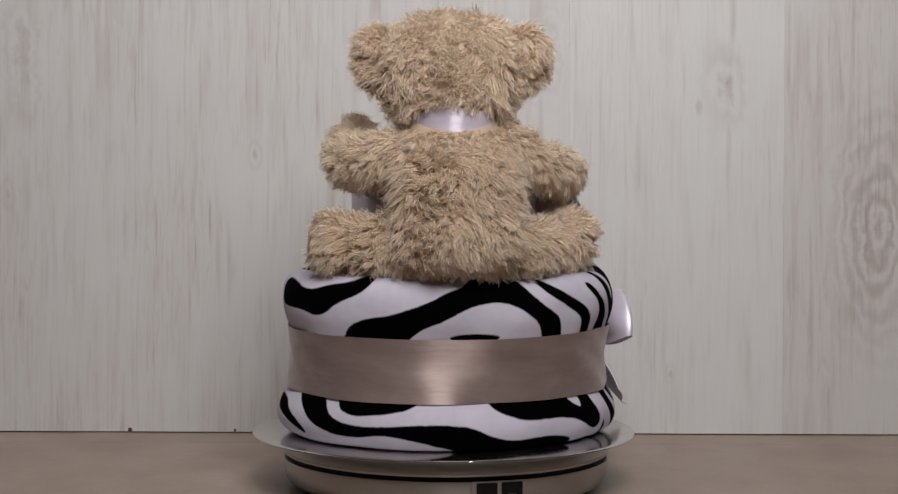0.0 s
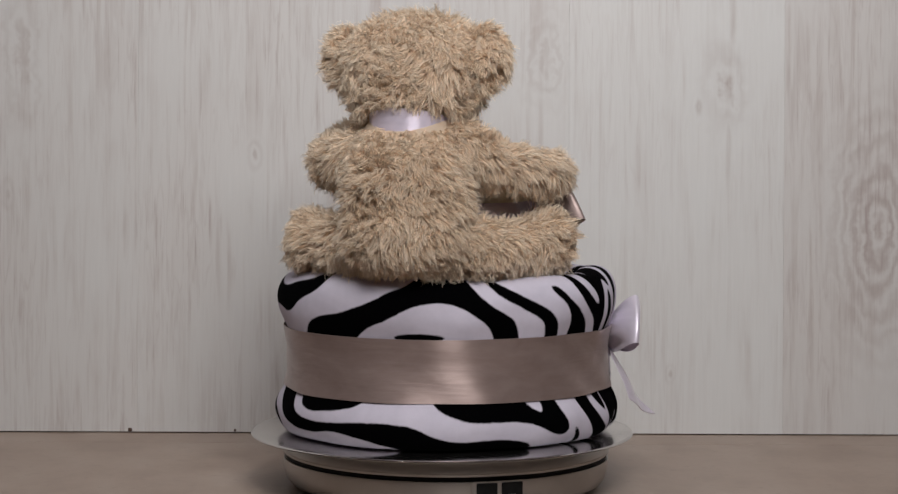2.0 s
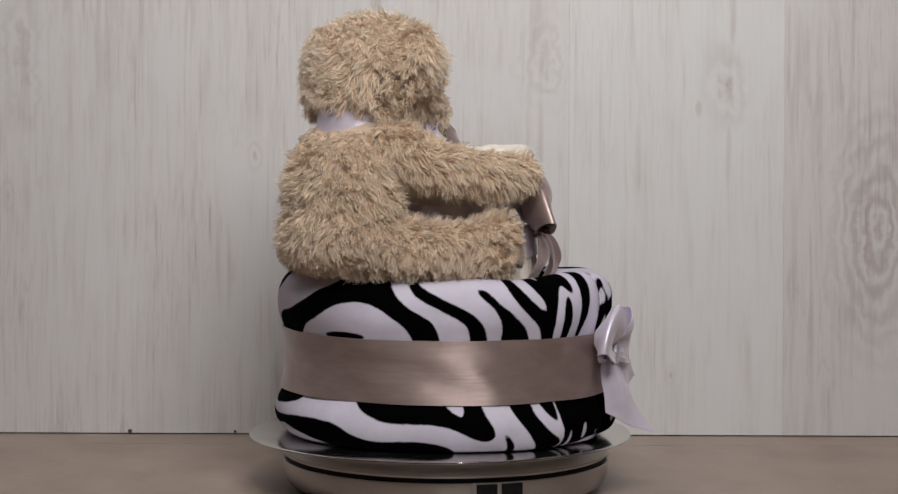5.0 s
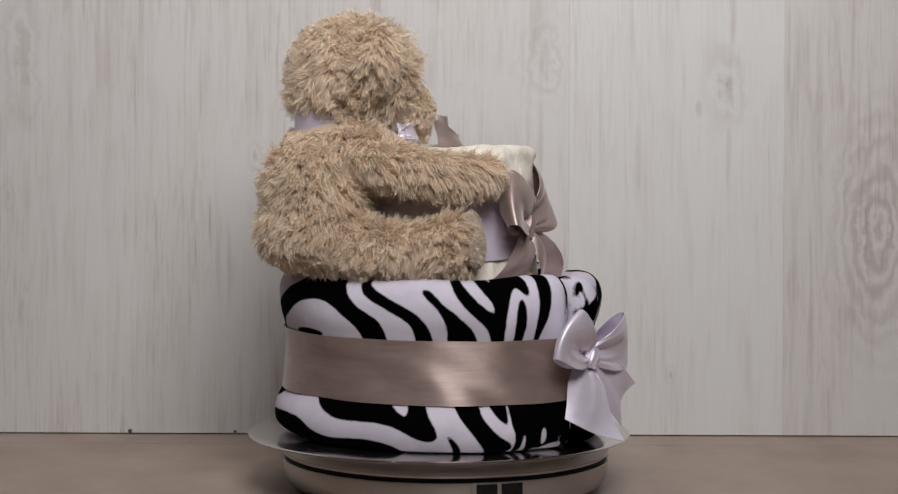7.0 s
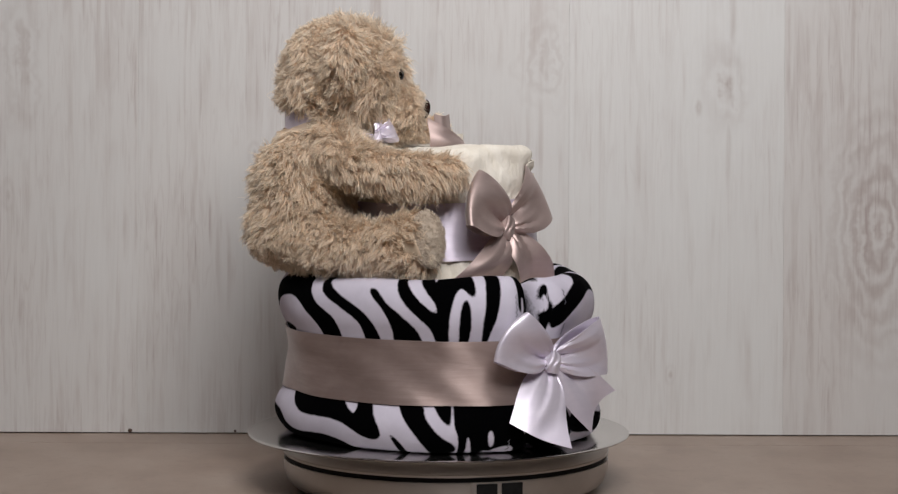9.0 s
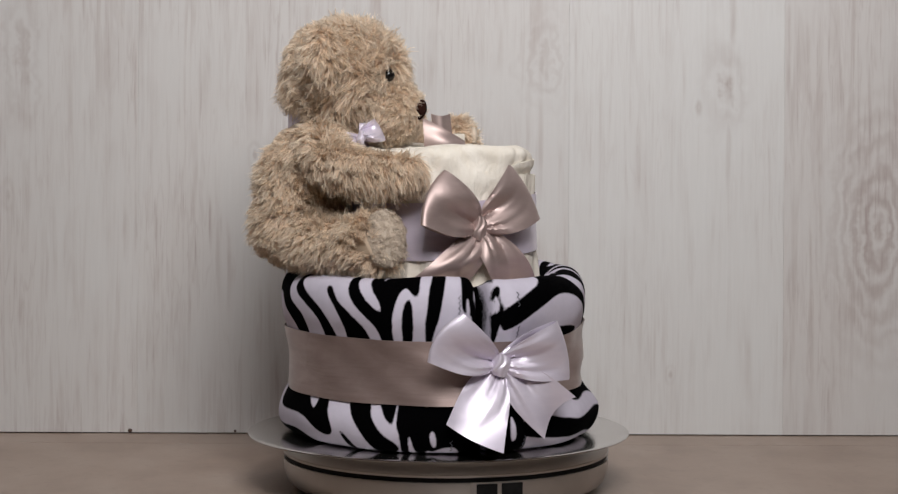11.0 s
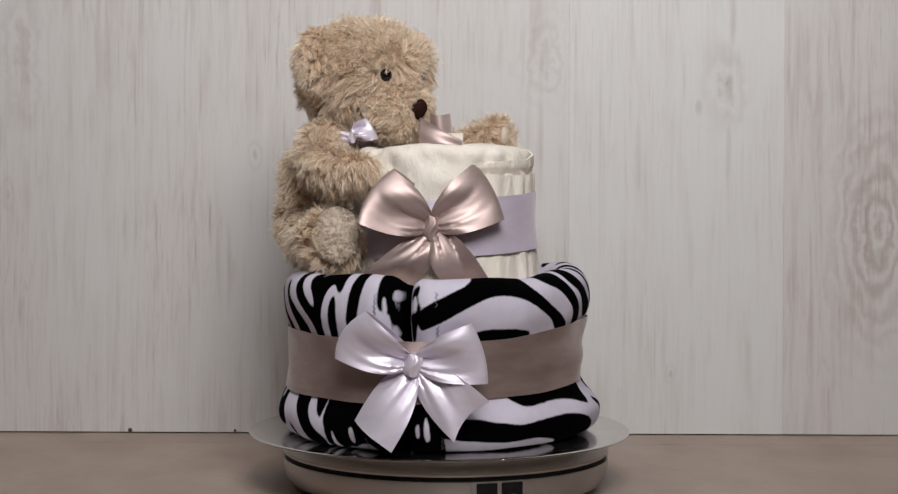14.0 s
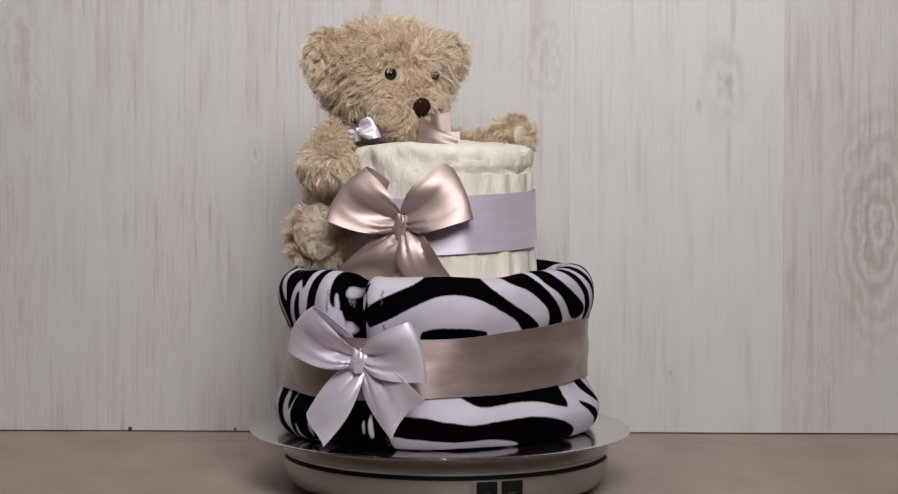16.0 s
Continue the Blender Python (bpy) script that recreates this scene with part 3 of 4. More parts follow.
def inside_by(px, py, poly):
    """Signed distance into a closed shape, both in millimetres."""
    d = np.full(px.shape, 1e9)
    ins = np.zeros(px.shape, bool)
    for (ax, ay), (bx, by) in zip(poly, np.roll(poly, -1, 0)):
        ex, ey = bx - ax, by - ay
        t = np.clip(((px - ax) * ex + (py - ay) * ey) / (ex * ex + ey * ey + 1e-9), 0, 1)
        d = np.minimum(d, np.hypot(px - ax - t * ex, py - ay - t * ey))
        if ay != by:
            ins ^= ((ay > py) != (by > py)) & (px < ax + (py - ay) * ex / ey)
    return np.where(ins, d, -d)


def zebra(deg, mm):
    """Distance into the black print, in millimetres, for angles from -180 to 180."""
    best = np.full(deg.shape, -9.0)
    k = 2.16
    for shapes, sign in ((ZEBRA_BLACK, 1), (ZEBRA_WHITE, -1)):
        for shape in shapes:
            p = rounded(shape)
            for turn in (0, 360, -360):
                lo, hi = p[:, 0].min() + turn - 5, p[:, 0].max() + turn + 5
                sel = (deg > lo) & (deg < hi) & (mm > p[:, 1].min() - 9) & (mm < p[:, 1].max() + 9)
                if not sel.any():
                    continue
                g = inside_by(deg[sel] * k, mm[sel], np.stack([(p[:, 0] + turn) * k, p[:, 1]], 1))
                best[sel] = np.maximum(best[sel], g) if sign > 0 else np.minimum(best[sel], -g)
    return np.clip(best + 0.45, -9, 9)


def zigzag(thing, deg, z0, z1):
    """A zigzag seam of thread on the fleece."""
    pts = []
    k = int((z1 - z0) / 0.0016)
    for i in range(k + 1):
        a = radians(deg + (0.42 if i % 2 else -0.42))
        z = z0 + (z1 - z0) * i / k
        d, zz, q = profile(96)
        r = float(tier_radius(np.array(a), np.interp(z, zz[8:70], d[8:70]), np.array(z)) + cleft(np.array(a), z)) + 0.0004
        pts.append(Vector((r * math.cos(a), r * math.sin(a), z)))
    bm = bmesh.new()
    for a, b in zip(pts, pts[1:]):
        m = Matrix.Translation((a + b) / 2) @ (b - a).to_track_quat("Z", "Y").to_matrix().to_4x4()
        bmesh.ops.create_cone(bm, segments=5, radius1=0.00022, radius2=0.00022, depth=(b - a).length, cap_ends=True, matrix=m)
    part("stitching", bm, M_THREAD, thing, "grey zigzag stitching")


def band_height(a):
    return 0.1027 + 0.006 * near(a, 120, 50), 0.0460 - 0.004 * near(a, 55, 25)


def lower_tier():
    thing = tagged(new("nappy_cake", None), "round bundle wrapped in black and lilac zebra fleece with taupe ribbon", "nappy cake")
    nu, nv = 720, 96
    d, z, q = profile(nv)
    a = np.radians(np.linspace(-180, 180, nu, endpoint=False))
    aa, dd = np.meshgrid(a, d, indexing="ij")
    zz, qq = np.meshgrid(a, z, indexing="ij")[1], np.meshgrid(a, q, indexing="ij")[1]
    top = int(np.argmax(z))
    r = tier_radius(aa, dd, zz) + cleft(aa, zz) * np.clip((zz - 0.04) / 0.01, 0, 1)
    rise = np.clip((zz - 0.13) / 0.04, 0, 1)
    z3 = zz + rise * (0.0015 * np.sin(3 * aa + 1) + 0.001 * np.sin(8 * aa)) - rise * 0.010 * np.exp(-(((np.degrees(aa - SEAM) + 180) % 360 - 180) / 3.0) ** 2)
    verts = np.stack([r * np.cos(aa), r * np.sin(aa), z3], -1).reshape(-1, 3)
    blanket = mesh_ob("blanket", verts, grid_faces(nu, nv, True), M_ZEBRA, thing, "zebra print fleece blanket, edges rolled in")
    mm = np.where(np.arange(nv)[None, :] <= top, z3 * 1000, z[top] * 1000 + (qq - q[top]) * 1000)
    pr = zebra(np.degrees(aa).ravel(), mm.ravel())
    at = blanket.data.attributes.new("print", "FLOAT", "POINT")
    at.data.foreach_set("value", pr.astype(np.float32))
    zigzag(blanket, 16.4, 0.143, 0.1605)
    zigzag(blanket, 36.0, 0.150, 0.1605)
    zigzag(blanket, 36.4, 0.128, 0.136)
    zigzag(blanket, 38.1, 0.048, 0.058)
    zigzag(blanket, 13.9, 0.048, 0.056)

    def band(u, v):
        b = u * 2 * math.pi
        zc, w = band_height(b)
        zb = zc + (v - 0.5) * w
        top, low = (tier_radius(b, np.interp(q2, z[8:60], d[8:60]), q2) for q2 in (zc + w / 2, zc - w / 2))
        rb = np.maximum(low + (top - low) * v - 0.0022 * np.sin(math.pi * v), tier_radius(b, np.interp(zb, z[8:60], d[8:60]), zb)) + 0.0012
        rb = rb + 0.0034 * near(b, math.degrees(SEAM), 15)
        rb = rb + 0.0007 * np.sin(7 * b + 90 * zb) * np.sin(3 * b) + 0.0004 * np.sin(zb * 230 + 4 * np.sin(2 * b) + 9 * b)
        return rb * np.cos(b), rb * np.sin(b), zb
    v, f = sheet(band, 360, 16, 0.0005, True)
    mesh_ob("ribbon_band", v, f, M_TAUPE_BAND, thing, "wide taupe satin ribbon")
    # the rolled nappies inside, seen in the gap round the upper tier
    v, f = lathe([(0.0, 0.150), (0.094, 0.150), (0.094, 0.152), (0.0, 0.154)], 48)
    mesh_ob("inner_roll", v, f, M_NAPPY, thing, "cream nappy rolls inside the blanket")
    return thing


LOWER = lower_tier()

# ---- the upper tier ----


def upper_tier():
    thing = tagged(new("nappy_tier", None), "small upper tier of rolled cream nappies tied with lilac ribbon", "nappy tier")

    def wrap(u, v):
        a = u * 2 * math.pi * 1.06 + radians(118)
        z = 0.152 + v * (0.0905 + 0.002 * np.sin(2 * a + 1))
        pinch = np.exp(-((z - 0.203) / 0.022) ** 2)
        pleat = (1 - pinch) * (0.0011 * np.sin(17 * a + 2 * np.sin(3 * a)) + 0.0007 * np.sin(31 * a))
        r = 0.0695 - 0.05 * (z - 0.152) - 0.0022 * pinch + pleat + 0.0022 * u
        return r * np.cos(a), r * np.sin(a), z
    v, f = sheet(wrap, 300, 24, 0.0022)
    mesh_ob("outer_nappy", v, f, M_NAPPY, thing, "cream nappy wrapped round the roll")

    def spiral(r0, r1, turns, start, z0, z1, lean):
        def fn(u, v):
            a = u * 2 * math.pi * turns + start
            r = r0 + (r1 - r0) * u
            q = np.clip((v - 0.7) / 0.3, 0, 1) * radians(125)
            rho = 0.0075
            z = z0 + np.clip(v / 0.7, 0, 1) * (z1 - z0 - rho) + rho * np.sin(q) + 0.0022 * np.sin(2 * a + lean) * v + 0.0008 * np.sin(5 * a)
            crease = np.sin(7 * a + 220 * z + 2 * np.sin(3 * a)) * np.clip((v - 0.45) * 3, 0, 1)
            rr = r - rho * (1 - np.cos(q)) + 0.0018 * crease + 0.0009 * np.sin(13 * a - 160 * z + 2 * np.sin(5 * a)) + 0.0007 * np.abs(np.sin(11 * a + 330 * z))
            return rr * np.cos(a), rr * np.sin(a), z
        return sheet(fn, 240, 36, 0.0028)
    for r0, r1, turns, start, z1, lean in ((0.0630, 0.0668, 1.1, 0.4, 0.2605, 0.0), (0.0455, 0.053, 1.3, 2.0, 0.2600, 1.0), (0.028, 0.039, 1.4, 4.0, 0.2590, 2.0), (0.004, 0.022, 2.2, 1.0, 0.2580, 3.0)):
        v, f = spiral(r0, r1, turns, start, 0.156, z1, lean)
        mesh_ob("rolled_nappy", v, f, M_NAPPY, thing, "cream nappy rolled on edge")

    def flap(u, v):
        a = radians(20) + u * radians(135)
        z = 0.234 + v * (0.010 + 0.015 * u) + 0.001 * np.sin(6 * a)
        r = 0.0622 + 0.0052 * np.clip((z - 0.238) / 0.009, 0, 1) - 0.006 * np.clip((z - 0.252) / 0.012, 0, 1) ** 2 + 0.0006 * np.sin(15 * a + 300 * z)
        return r * np.cos(a), r * np.sin(a), z
    v, f = sheet(flap, 80, 14, 0.0015)
    mesh_ob("nappy_flap", v, f, M_NAPPY, thing, "slanting folded edge of a cream nappy")

    def band(u, v):
        a = u * 2 * math.pi
        z = 0.2028 + 0.0035 * np.cos(a - radians(138)) + (v - 0.5) * 0.0425
        r = 0.0742 - 0.05 * (z - 0.152) - 0.0015 * np.exp(-((z - 0.203) / 0.022) ** 2) + 0.0005 * np.sin(9 * a + 80 * z)
        return r * np.cos(a), r * np.sin(a), z
    v, f = sheet(band, 220, 12, 0.0005, True)
    mesh_ob("ribbon_band", v, f, M_LILAC_BAND, thing, "lilac satin ribbon")
    return thing


UPPER = upper_tier()

# ---- bows ----


def frame_at(deg, r, z):
    """Matrix of a bow: x to its right, y outward, z up, at the local angle deg."""
    a = radians(deg)
    out, right = Vector((math.cos(a), math.sin(a), 0)), Vector((-math.sin(a), math.cos(a), 0))
    m = Matrix((right, out, (0, 0, 1))).transposed().to_4x4()
    return Matrix.Translation((r * out.x, r * out.y, z)) @ m


def put(m, p):
    v = np.array(p[0]) @ np.array(m.to_3x3()).T + np.array(m.translation)
    return v, p[1]


def edge(e, corner, start, bend):
    """A ribbon edge from beside the knot to a corner, bent to its left by bend."""
    dx, dz = corner[0] - start[0], corner[1] - start[1]
    n = math.hypot(dx, dz)
    s = bend * np.sin(math.pi * np.clip(e, 0, 1) ** 0.8)
    return start[0] + dx * e - dz / n * s, start[1] + dz * e + dx / n * s


def loop(up, low, depth, bend_up, bend_low, end, twist=0.0, back=0.0):
    """A ribbon loop from the knot out to the fold between its upper and lower corner, and back."""
    mx, mz = (up[0] + low[0]) / 2, (up[1] + low[1]) / 2
    n = math.hypot(mx, mz)
    ax, az = mx / n, mz / n
    wx, wz = (up[0] - low[0]) * 0.085, (up[1] - low[1]) * 0.085

    def fn(u, v):
        al = 2 * math.pi * (0.02 + 0.96 * u)
        e = ((1 - np.cos(al)) / 2) ** 0.8
        t = (v - 0.5) * 2
        side = np.sin(al)
        xu, zu = edge(e, up, (wx, wz), bend_up)
        xl, zl = edge(e, low, (-wx, -wz), bend_low)
        h = (t + 1) / 2
        out = end * e ** 2.5 * (1 - t * t)
        x, z = xl + (xu - xl) * h + ax * out, zl + (zu - zl) * h + az * out
        y = depth * side * np.clip(e, 0.02, 1) ** 0.3 * (1 - 0.25 * t * t)
        y = y + 0.0056 * (1 - e) ** 1.2 * np.clip(e * 5, 0, 1) * folds(t, 1.3 * side + 30 * mx)
        y = y + 0.0034 * np.sin(math.pi * e) * np.sin(3.0 * t + 70 * mx + 0.8 * side + 2.5 * e) - 0.0028 * e ** 3 * (1 - t * t) * side
        return x, 0.006 + y + twist * t * e + back * e ** 2, z
    return sheet(fn, 64, 22, 0.0005)


def folds(t, k):
    """Sharp gathers across the ribbon."""
    return 0.9 * np.abs(np.sin(2.1 * t + k)) + 0.6 * np.abs(np.sin(4.3 * t + 2 * k + 0.6)) + 0.3 * np.abs(np.sin(8.7 * t + 3 * k)) - 1.0


def tail(left, right, bend_left, bend_right, end, wave, sag=0.004, fold=0.0, drop=0.0, turn=0.0):
    """A ribbon end between its two cut corners; end bows the cut out or in."""
    mx, mz = (left[0] + right[0]) / 2, (left[1] + right[1]) / 2
    n = math.hypot(mx, mz)
    ax, az = mx / n, mz / n
    wx, wz = (right[0] - left[0]) * 0.08, (right[1] - left[1]) * 0.08

    def fn(u, v):
        t = (v - 0.5) * 2
        xl, zl = edge(u, left, (-wx, -wz), bend_left)
        xr, zr = edge(u, right, (wx, wz), bend_right)
        h = (t + 1) / 2
        out = end * u ** 2 * (1 - t * t)
        y = sag * np.sin(math.pi * u * 0.9) + wave * np.sin(2.6 * t + 3.2 * u + fold) * u ** 0.6 + drop * u ** 2 + turn * t * u
        y = y + 0.0038 * (1 - u) ** 1.3 * folds(t, 2 * u + 40 * mx) + 0.0014 * np.sin(7 * u + 2 * t + 60 * mx) * u
        return xl + (xr - xl) * h + ax * out, 0.003 + y, zl + (zr - zl) * h + az * out
    return sheet(fn, 44, 20, 0.0005)


def knot(rx, rz):
    def fn(u, v):
        a = u * 2 * math.pi
        t = (v - 0.5) * 2
        r = 1 - 0.25 * t * t + 0.10 * np.sin(6 * a + 3 * t)
        return rx * r * np.cos(a) * (1 - 0.2 * np.abs(t)) + 0.001 * np.sin(3 * t), 0.008 + rx * 0.8 * r * np.sin(a), rz * t + 0.0008 * np.sin(2 * a + 4 * t)
    return sheet(fn, 40, 14, 0.0008, True)


def bow(label, m, material, loops, tails, knot_size):
    thing = tagged(new("ribbon_bow", None), label, "bow")
    for spec in loops:
        v, f = put(m, loop(*spec))
        mesh_ob("loop", v, f, material, thing)
    for spec in tails:
        v, f = put(m, tail(*spec))
        mesh_ob("ribbon_tail", v, f, material, thing)
    v, f = put(m, knot(*knot_size))
    mesh_ob("knot", v, f, material, thing)
    return thing


LILAC_BOW = bow("lilac satin ribbon bow on the lower ribbon band", frame_at(29.0, 0.1248, 0.1093), M_LILAC,
                [((-0.0314, 0.0385), (-0.0550, 0.0045), 0.0095, -0.002, 0.006, 0.006, 0.003, 0.010), ((0.0417, 0.0306), (0.0530, -0.0120), 0.0095, 0.004, -0.004, 0.003, 0.002, 0.002)],
                [((-0.0410, -0.0400), (-0.0090, -0.0570), -0.006, 0.006, 0.002, 0.0030, 0.006, 0.0, 0.022, 0.016), ((0.0310, -0.0530), (0.0556, -0.0240), -0.006, 0.006, -0.005, 0.002, 0.006, 1.5, 0.008)], (0.0068, 0.0075))
TAUPE_BOW = bow("shiny taupe satin bow on the lilac ribbon", frame_at(31.3, 0.0675, 0.2030), M_TAUPE,
                [((-0.0275, 0.0430), (-0.0515, 0.0045), 0.0125, -0.006, 0.005, 0.005, -0.009, 0.0125), ((0.0296, 0.0475), (0.0525, 0.0060), 0.0100, 0.005, -0.004, 0.003, -0.003, -0.0125)],
                [((-0.0535, -0.0370), (-0.0120, -0.0440), -0.002, 0.006, 0.0, 0.0035, 0.012), ((0.0120, -0.0440), (0.0450, -0.0400), -0.005, 0.007, 0.0, 0.0045, 0.012, 2.0)], (0.0058, 0.0085))


def top_ribbon():
    """The ends of the ribbon that stand up out of the roll."""
    thing = tagged(new("ribbon_curl", None), "folded taupe satin ribbon end on top of the tier", "ribbon")
    m = frame_at(27, 0.0, 0.2590)
    v, f = put(m, sheet(lambda u, v: (-0.0180 + 0.0330 * u, 0.006 + 0.005 * np.sin(math.pi * u) + 0.002 * np.sin(5 * v), v * (0.0245 - 0.0175 * u)), 30, 12, 0.0005))
    mesh_ob("ribbon_fold", v, f, M_TAUPE, thing)
    v, f = put(m, sheet(lambda u, v: (-0.009 + 0.0155 * u - 0.002 * v, 0.002 + 0.003 * np.sin(4 * u), 0.010 + 0.0175 * v - 0.0015 * np.sin(math.pi * u) * v), 24, 12, 0.0005))
    mesh_ob("ribbon_end", v, f, M_TAUPE, thing)
    v, f = put(m, sheet(lambda u, v: (0.001 + 0.014 * u, 0.003 + 0.003 * np.sin(math.pi * u), v * 0.0125), 20, 8, 0.0012))
    mesh_ob("nappy_corner", v, f, M_NAPPY, thing, "cream corner behind the ribbon")
    return thing


CURL = top_ribbon()

# ---- the bear ----
rng = np.random.default_rng(7)


def furry(name, verts, faces, parent, length, density=105000, comb=(0, 0, -1), lift=0.5, strands=22, keep=None, width=0.00030, grow=None, material=None):
    """A stuffed part with shaggy pile: tufts of tapered strands rooted on its skin, all one mesh."""
    verts = np.array([tuple(v) for v in verts], float)
    tris = np.array([t for f in faces for t in ([(f[0], f[k], f[k + 1]) for k in range(1, len(f) - 1)])])
    A, B, C = (verts[tris[:, k]] for k in range(3))
    fn = np.cross(B - A, C - A)
    if ((A + B + C - 3 * verts.mean(0)) * fn).sum() < 0:
        tris, fn = tris[:, ::-1], -fn
    area2 = np.linalg.norm(fn, axis=1)
    vn = np.zeros_like(verts)
    for k in range(3):
        np.add.at(vn, tris[:, k], fn)
    vn /= np.linalg.norm(vn, axis=1, keepdims=True) + 1e-12
    count = int(area2.sum() / 2 * density)
    pick = rng.choice(len(tris), count, p=area2 / area2.sum())
    w = rng.dirichlet((1, 1, 1), count)
    root = (verts[tris[pick]] * w[:, :, None]).sum(1)
    nrm = (vn[tris[pick]] * w[:, :, None]).sum(1)
    nrm /= np.linalg.norm(nrm, axis=1, keepdims=True) + 1e-12
    if keep is not None:
        ok = keep(root)
        root, nrm = root[ok], nrm[ok]
    n = len(root)
    ph = rng.uniform(0, 6.28, 6)
    swirl = np.stack([np.sin(95 * root[:, 1] + ph[0]) + np.sin(170 * root[:, 2] + ph[1]), np.sin(105 * root[:, 2] + ph[2]) + np.sin(160 * root[:, 0] + ph[3]),
                      np.sin(90 * root[:, 0] + ph[4]) + np.sin(150 * root[:, 1] + ph[5])], 1)
    cb = (comb(root) if callable(comb) else np.array(comb, float)) + 0.5 * swirl + rng.normal(0, 0.5, (n, 3))
    cb -= nrm * (cb * nrm).sum(1, keepdims=True)
    dirn = nrm * lift + cb * (1 - lift) * 0.9
    dirn /= np.linalg.norm(dirn, axis=1, keepdims=True)
    ln = length * rng.uniform(0.65, 1.25, n)
    if grow is not None:
        ln = ln * grow(root)
    t1 = np.cross(nrm, rng.normal(0, 1, (n, 3)))
    t1 /= np.linalg.norm(t1, axis=1, keepdims=True) + 1e-12
    t2 = np.cross(nrm, t1)
    K = strands
    rad = 0.0034 * np.sqrt(rng.uniform(0, 1, (n, K)))
    ang = rng.uniform(0, 6.283, (n, K))
    offv = t1[:, None] * (rad * np.cos(ang))[..., None] + t2[:, None] * (rad * np.sin(ang))[..., None]
    p0 = root[:, None] + offv - nrm[:, None] * 0.0008
    L = (ln[:, None] * rng.uniform(0.6, 1.1, (n, K)))[..., None]
    stray = rng.normal(0, 0.14, (n, K, 3))
    d3 = dirn[:, None] + stray
    tip = root[:, None] + d3 * L + offv * 0.25 + np.array([0, 0, -1]) * L * 0.12
    m1 = p0 + (nrm[:, None] * 0.55 + d3 * 0.55) * L * 0.36
    m2 = p0 * 0.25 + tip * 0.68 + m1 * 0.07 + (nrm[:, None] * 0.05 + rng.normal(0, 0.09, (n, 1, 3)) + rng.normal(0, 0.05, (n, K, 3))) * L
    side = np.cross(d3, rng.normal(0, 1, (n, K, 3)))
    side /= np.linalg.norm(side, axis=-1, keepdims=True) + 1e-12
    wd = width * rng.uniform(0.7, 1.3, (n, K))[..., None]
    V = np.stack([p0 - side * wd, p0 + side * wd, m1 - side * wd, m1 + side * wd, m2 - side * wd * 0.7, m2 + side * wd * 0.7, tip], 2).reshape(-1, 3)
    S = n * K
    base = (np.arange(S) * 7)[:, None]
    T = np.concatenate([base + np.array(q)[None] for q in ((0, 1, 3), (0, 3, 2), (2, 3, 5), (2, 5, 4), (4, 5, 6))], 1).reshape(-1, 3) + len(verts)
    allv = np.concatenate([verts, V]).astype(np.float32)
    allt = np.concatenate([tris, T]).astype(np.int32)
    me = bpy.data.meshes.new(name)
    me.vertices.add(len(allv))
    me.vertices.foreach_set("co", allv.ravel())
    me.loops.add(allt.size)
    me.loops.foreach_set("vertex_index", allt.ravel())
    me.polygons.add(len(allt))
    me.polygons.foreach_set("loop_start", np.arange(0, allt.size, 3, dtype=np.int32))
    me.polygons.foreach_set("use_smooth", np.ones(len(allt), bool))
    me.update(calc_edges=True)
    al = np.concatenate([np.full(len(verts), 0.25), np.tile(np.array([0, 0, 0.4, 0.4, 0.75, 0.75, 1.0]), S)]).astype(np.float32)
    me.attributes.new("along", "FLOAT", "POINT").data.foreach_set("value", al)
    me.materials.append(material or M_FUR)
    ob = new(name, me)
    ob.parent = parent
    return ob


def loft(rows, nu=36):
    """Closed skin over rings: centre x, y, z, half width, half depth."""
    rows = np.array(rows, float)
    q = np.linspace(0, len(rows) - 1, 28)
    rows = np.stack([np.interp(q, np.arange(len(rows)), rows[:, k]) for k in range(5)], 1)
    verts = []
    a = np.linspace(0, 2 * math.pi, nu, endpoint=False)
    for k in range(nu):
        for cx, cy, cz, rx, ry in rows:
            verts.append((cx + rx * math.cos(a[k]), cy + ry * math.sin(a[k]), cz))
    nv = len(rows)
    return verts, grid_faces(nu, nv, True) + [tuple(i * nv for i in reversed(range(nu))), tuple(i * nv + nv - 1 for i in range(nu))]


def limb(points, radii, nu=24, nv=24):
    """Round stuffed limb along a bent line."""
    pts, rad = np.array(points, float), np.array(radii, float)
    q = np.linspace(0, len(pts) - 1, nv)
    c = np.stack([np.interp(q, np.arange(len(pts)), pts[:, k]) for k in range(3)], 1)
    r = np.interp(q, np.arange(len(pts)), rad)
    for _ in range(3):
        c[1:-1] = (c[:-2] + 2 * c[1:-1] + c[2:]) / 4
        r[1:-1] = (r[:-2] + 2 * r[1:-1] + r[2:]) / 4
    tan = np.gradient(c, axis=0)
    tan /= np.linalg.norm(tan, axis=1, keepdims=True)
    verts = []
    for k in range(nu):
        a = 2 * math.pi * k / nu
        for i in range(nv):
            s = np.cross(tan[i], (0, 0, 1))
            s /= np.linalg.norm(s)
            u = np.cross(s, tan[i])
            verts.append(c[i] + r[i] * (math.cos(a) * s + math.sin(a) * u))
    return verts, grid_faces(nu, nv, True) + [tuple(i * nv for i in reversed(range(nu))), tuple(i * nv + nv - 1 for i in range(nu))]


HEAD = Vector((0.0025, -0.0770, 0.3120))
FACING = 86.0


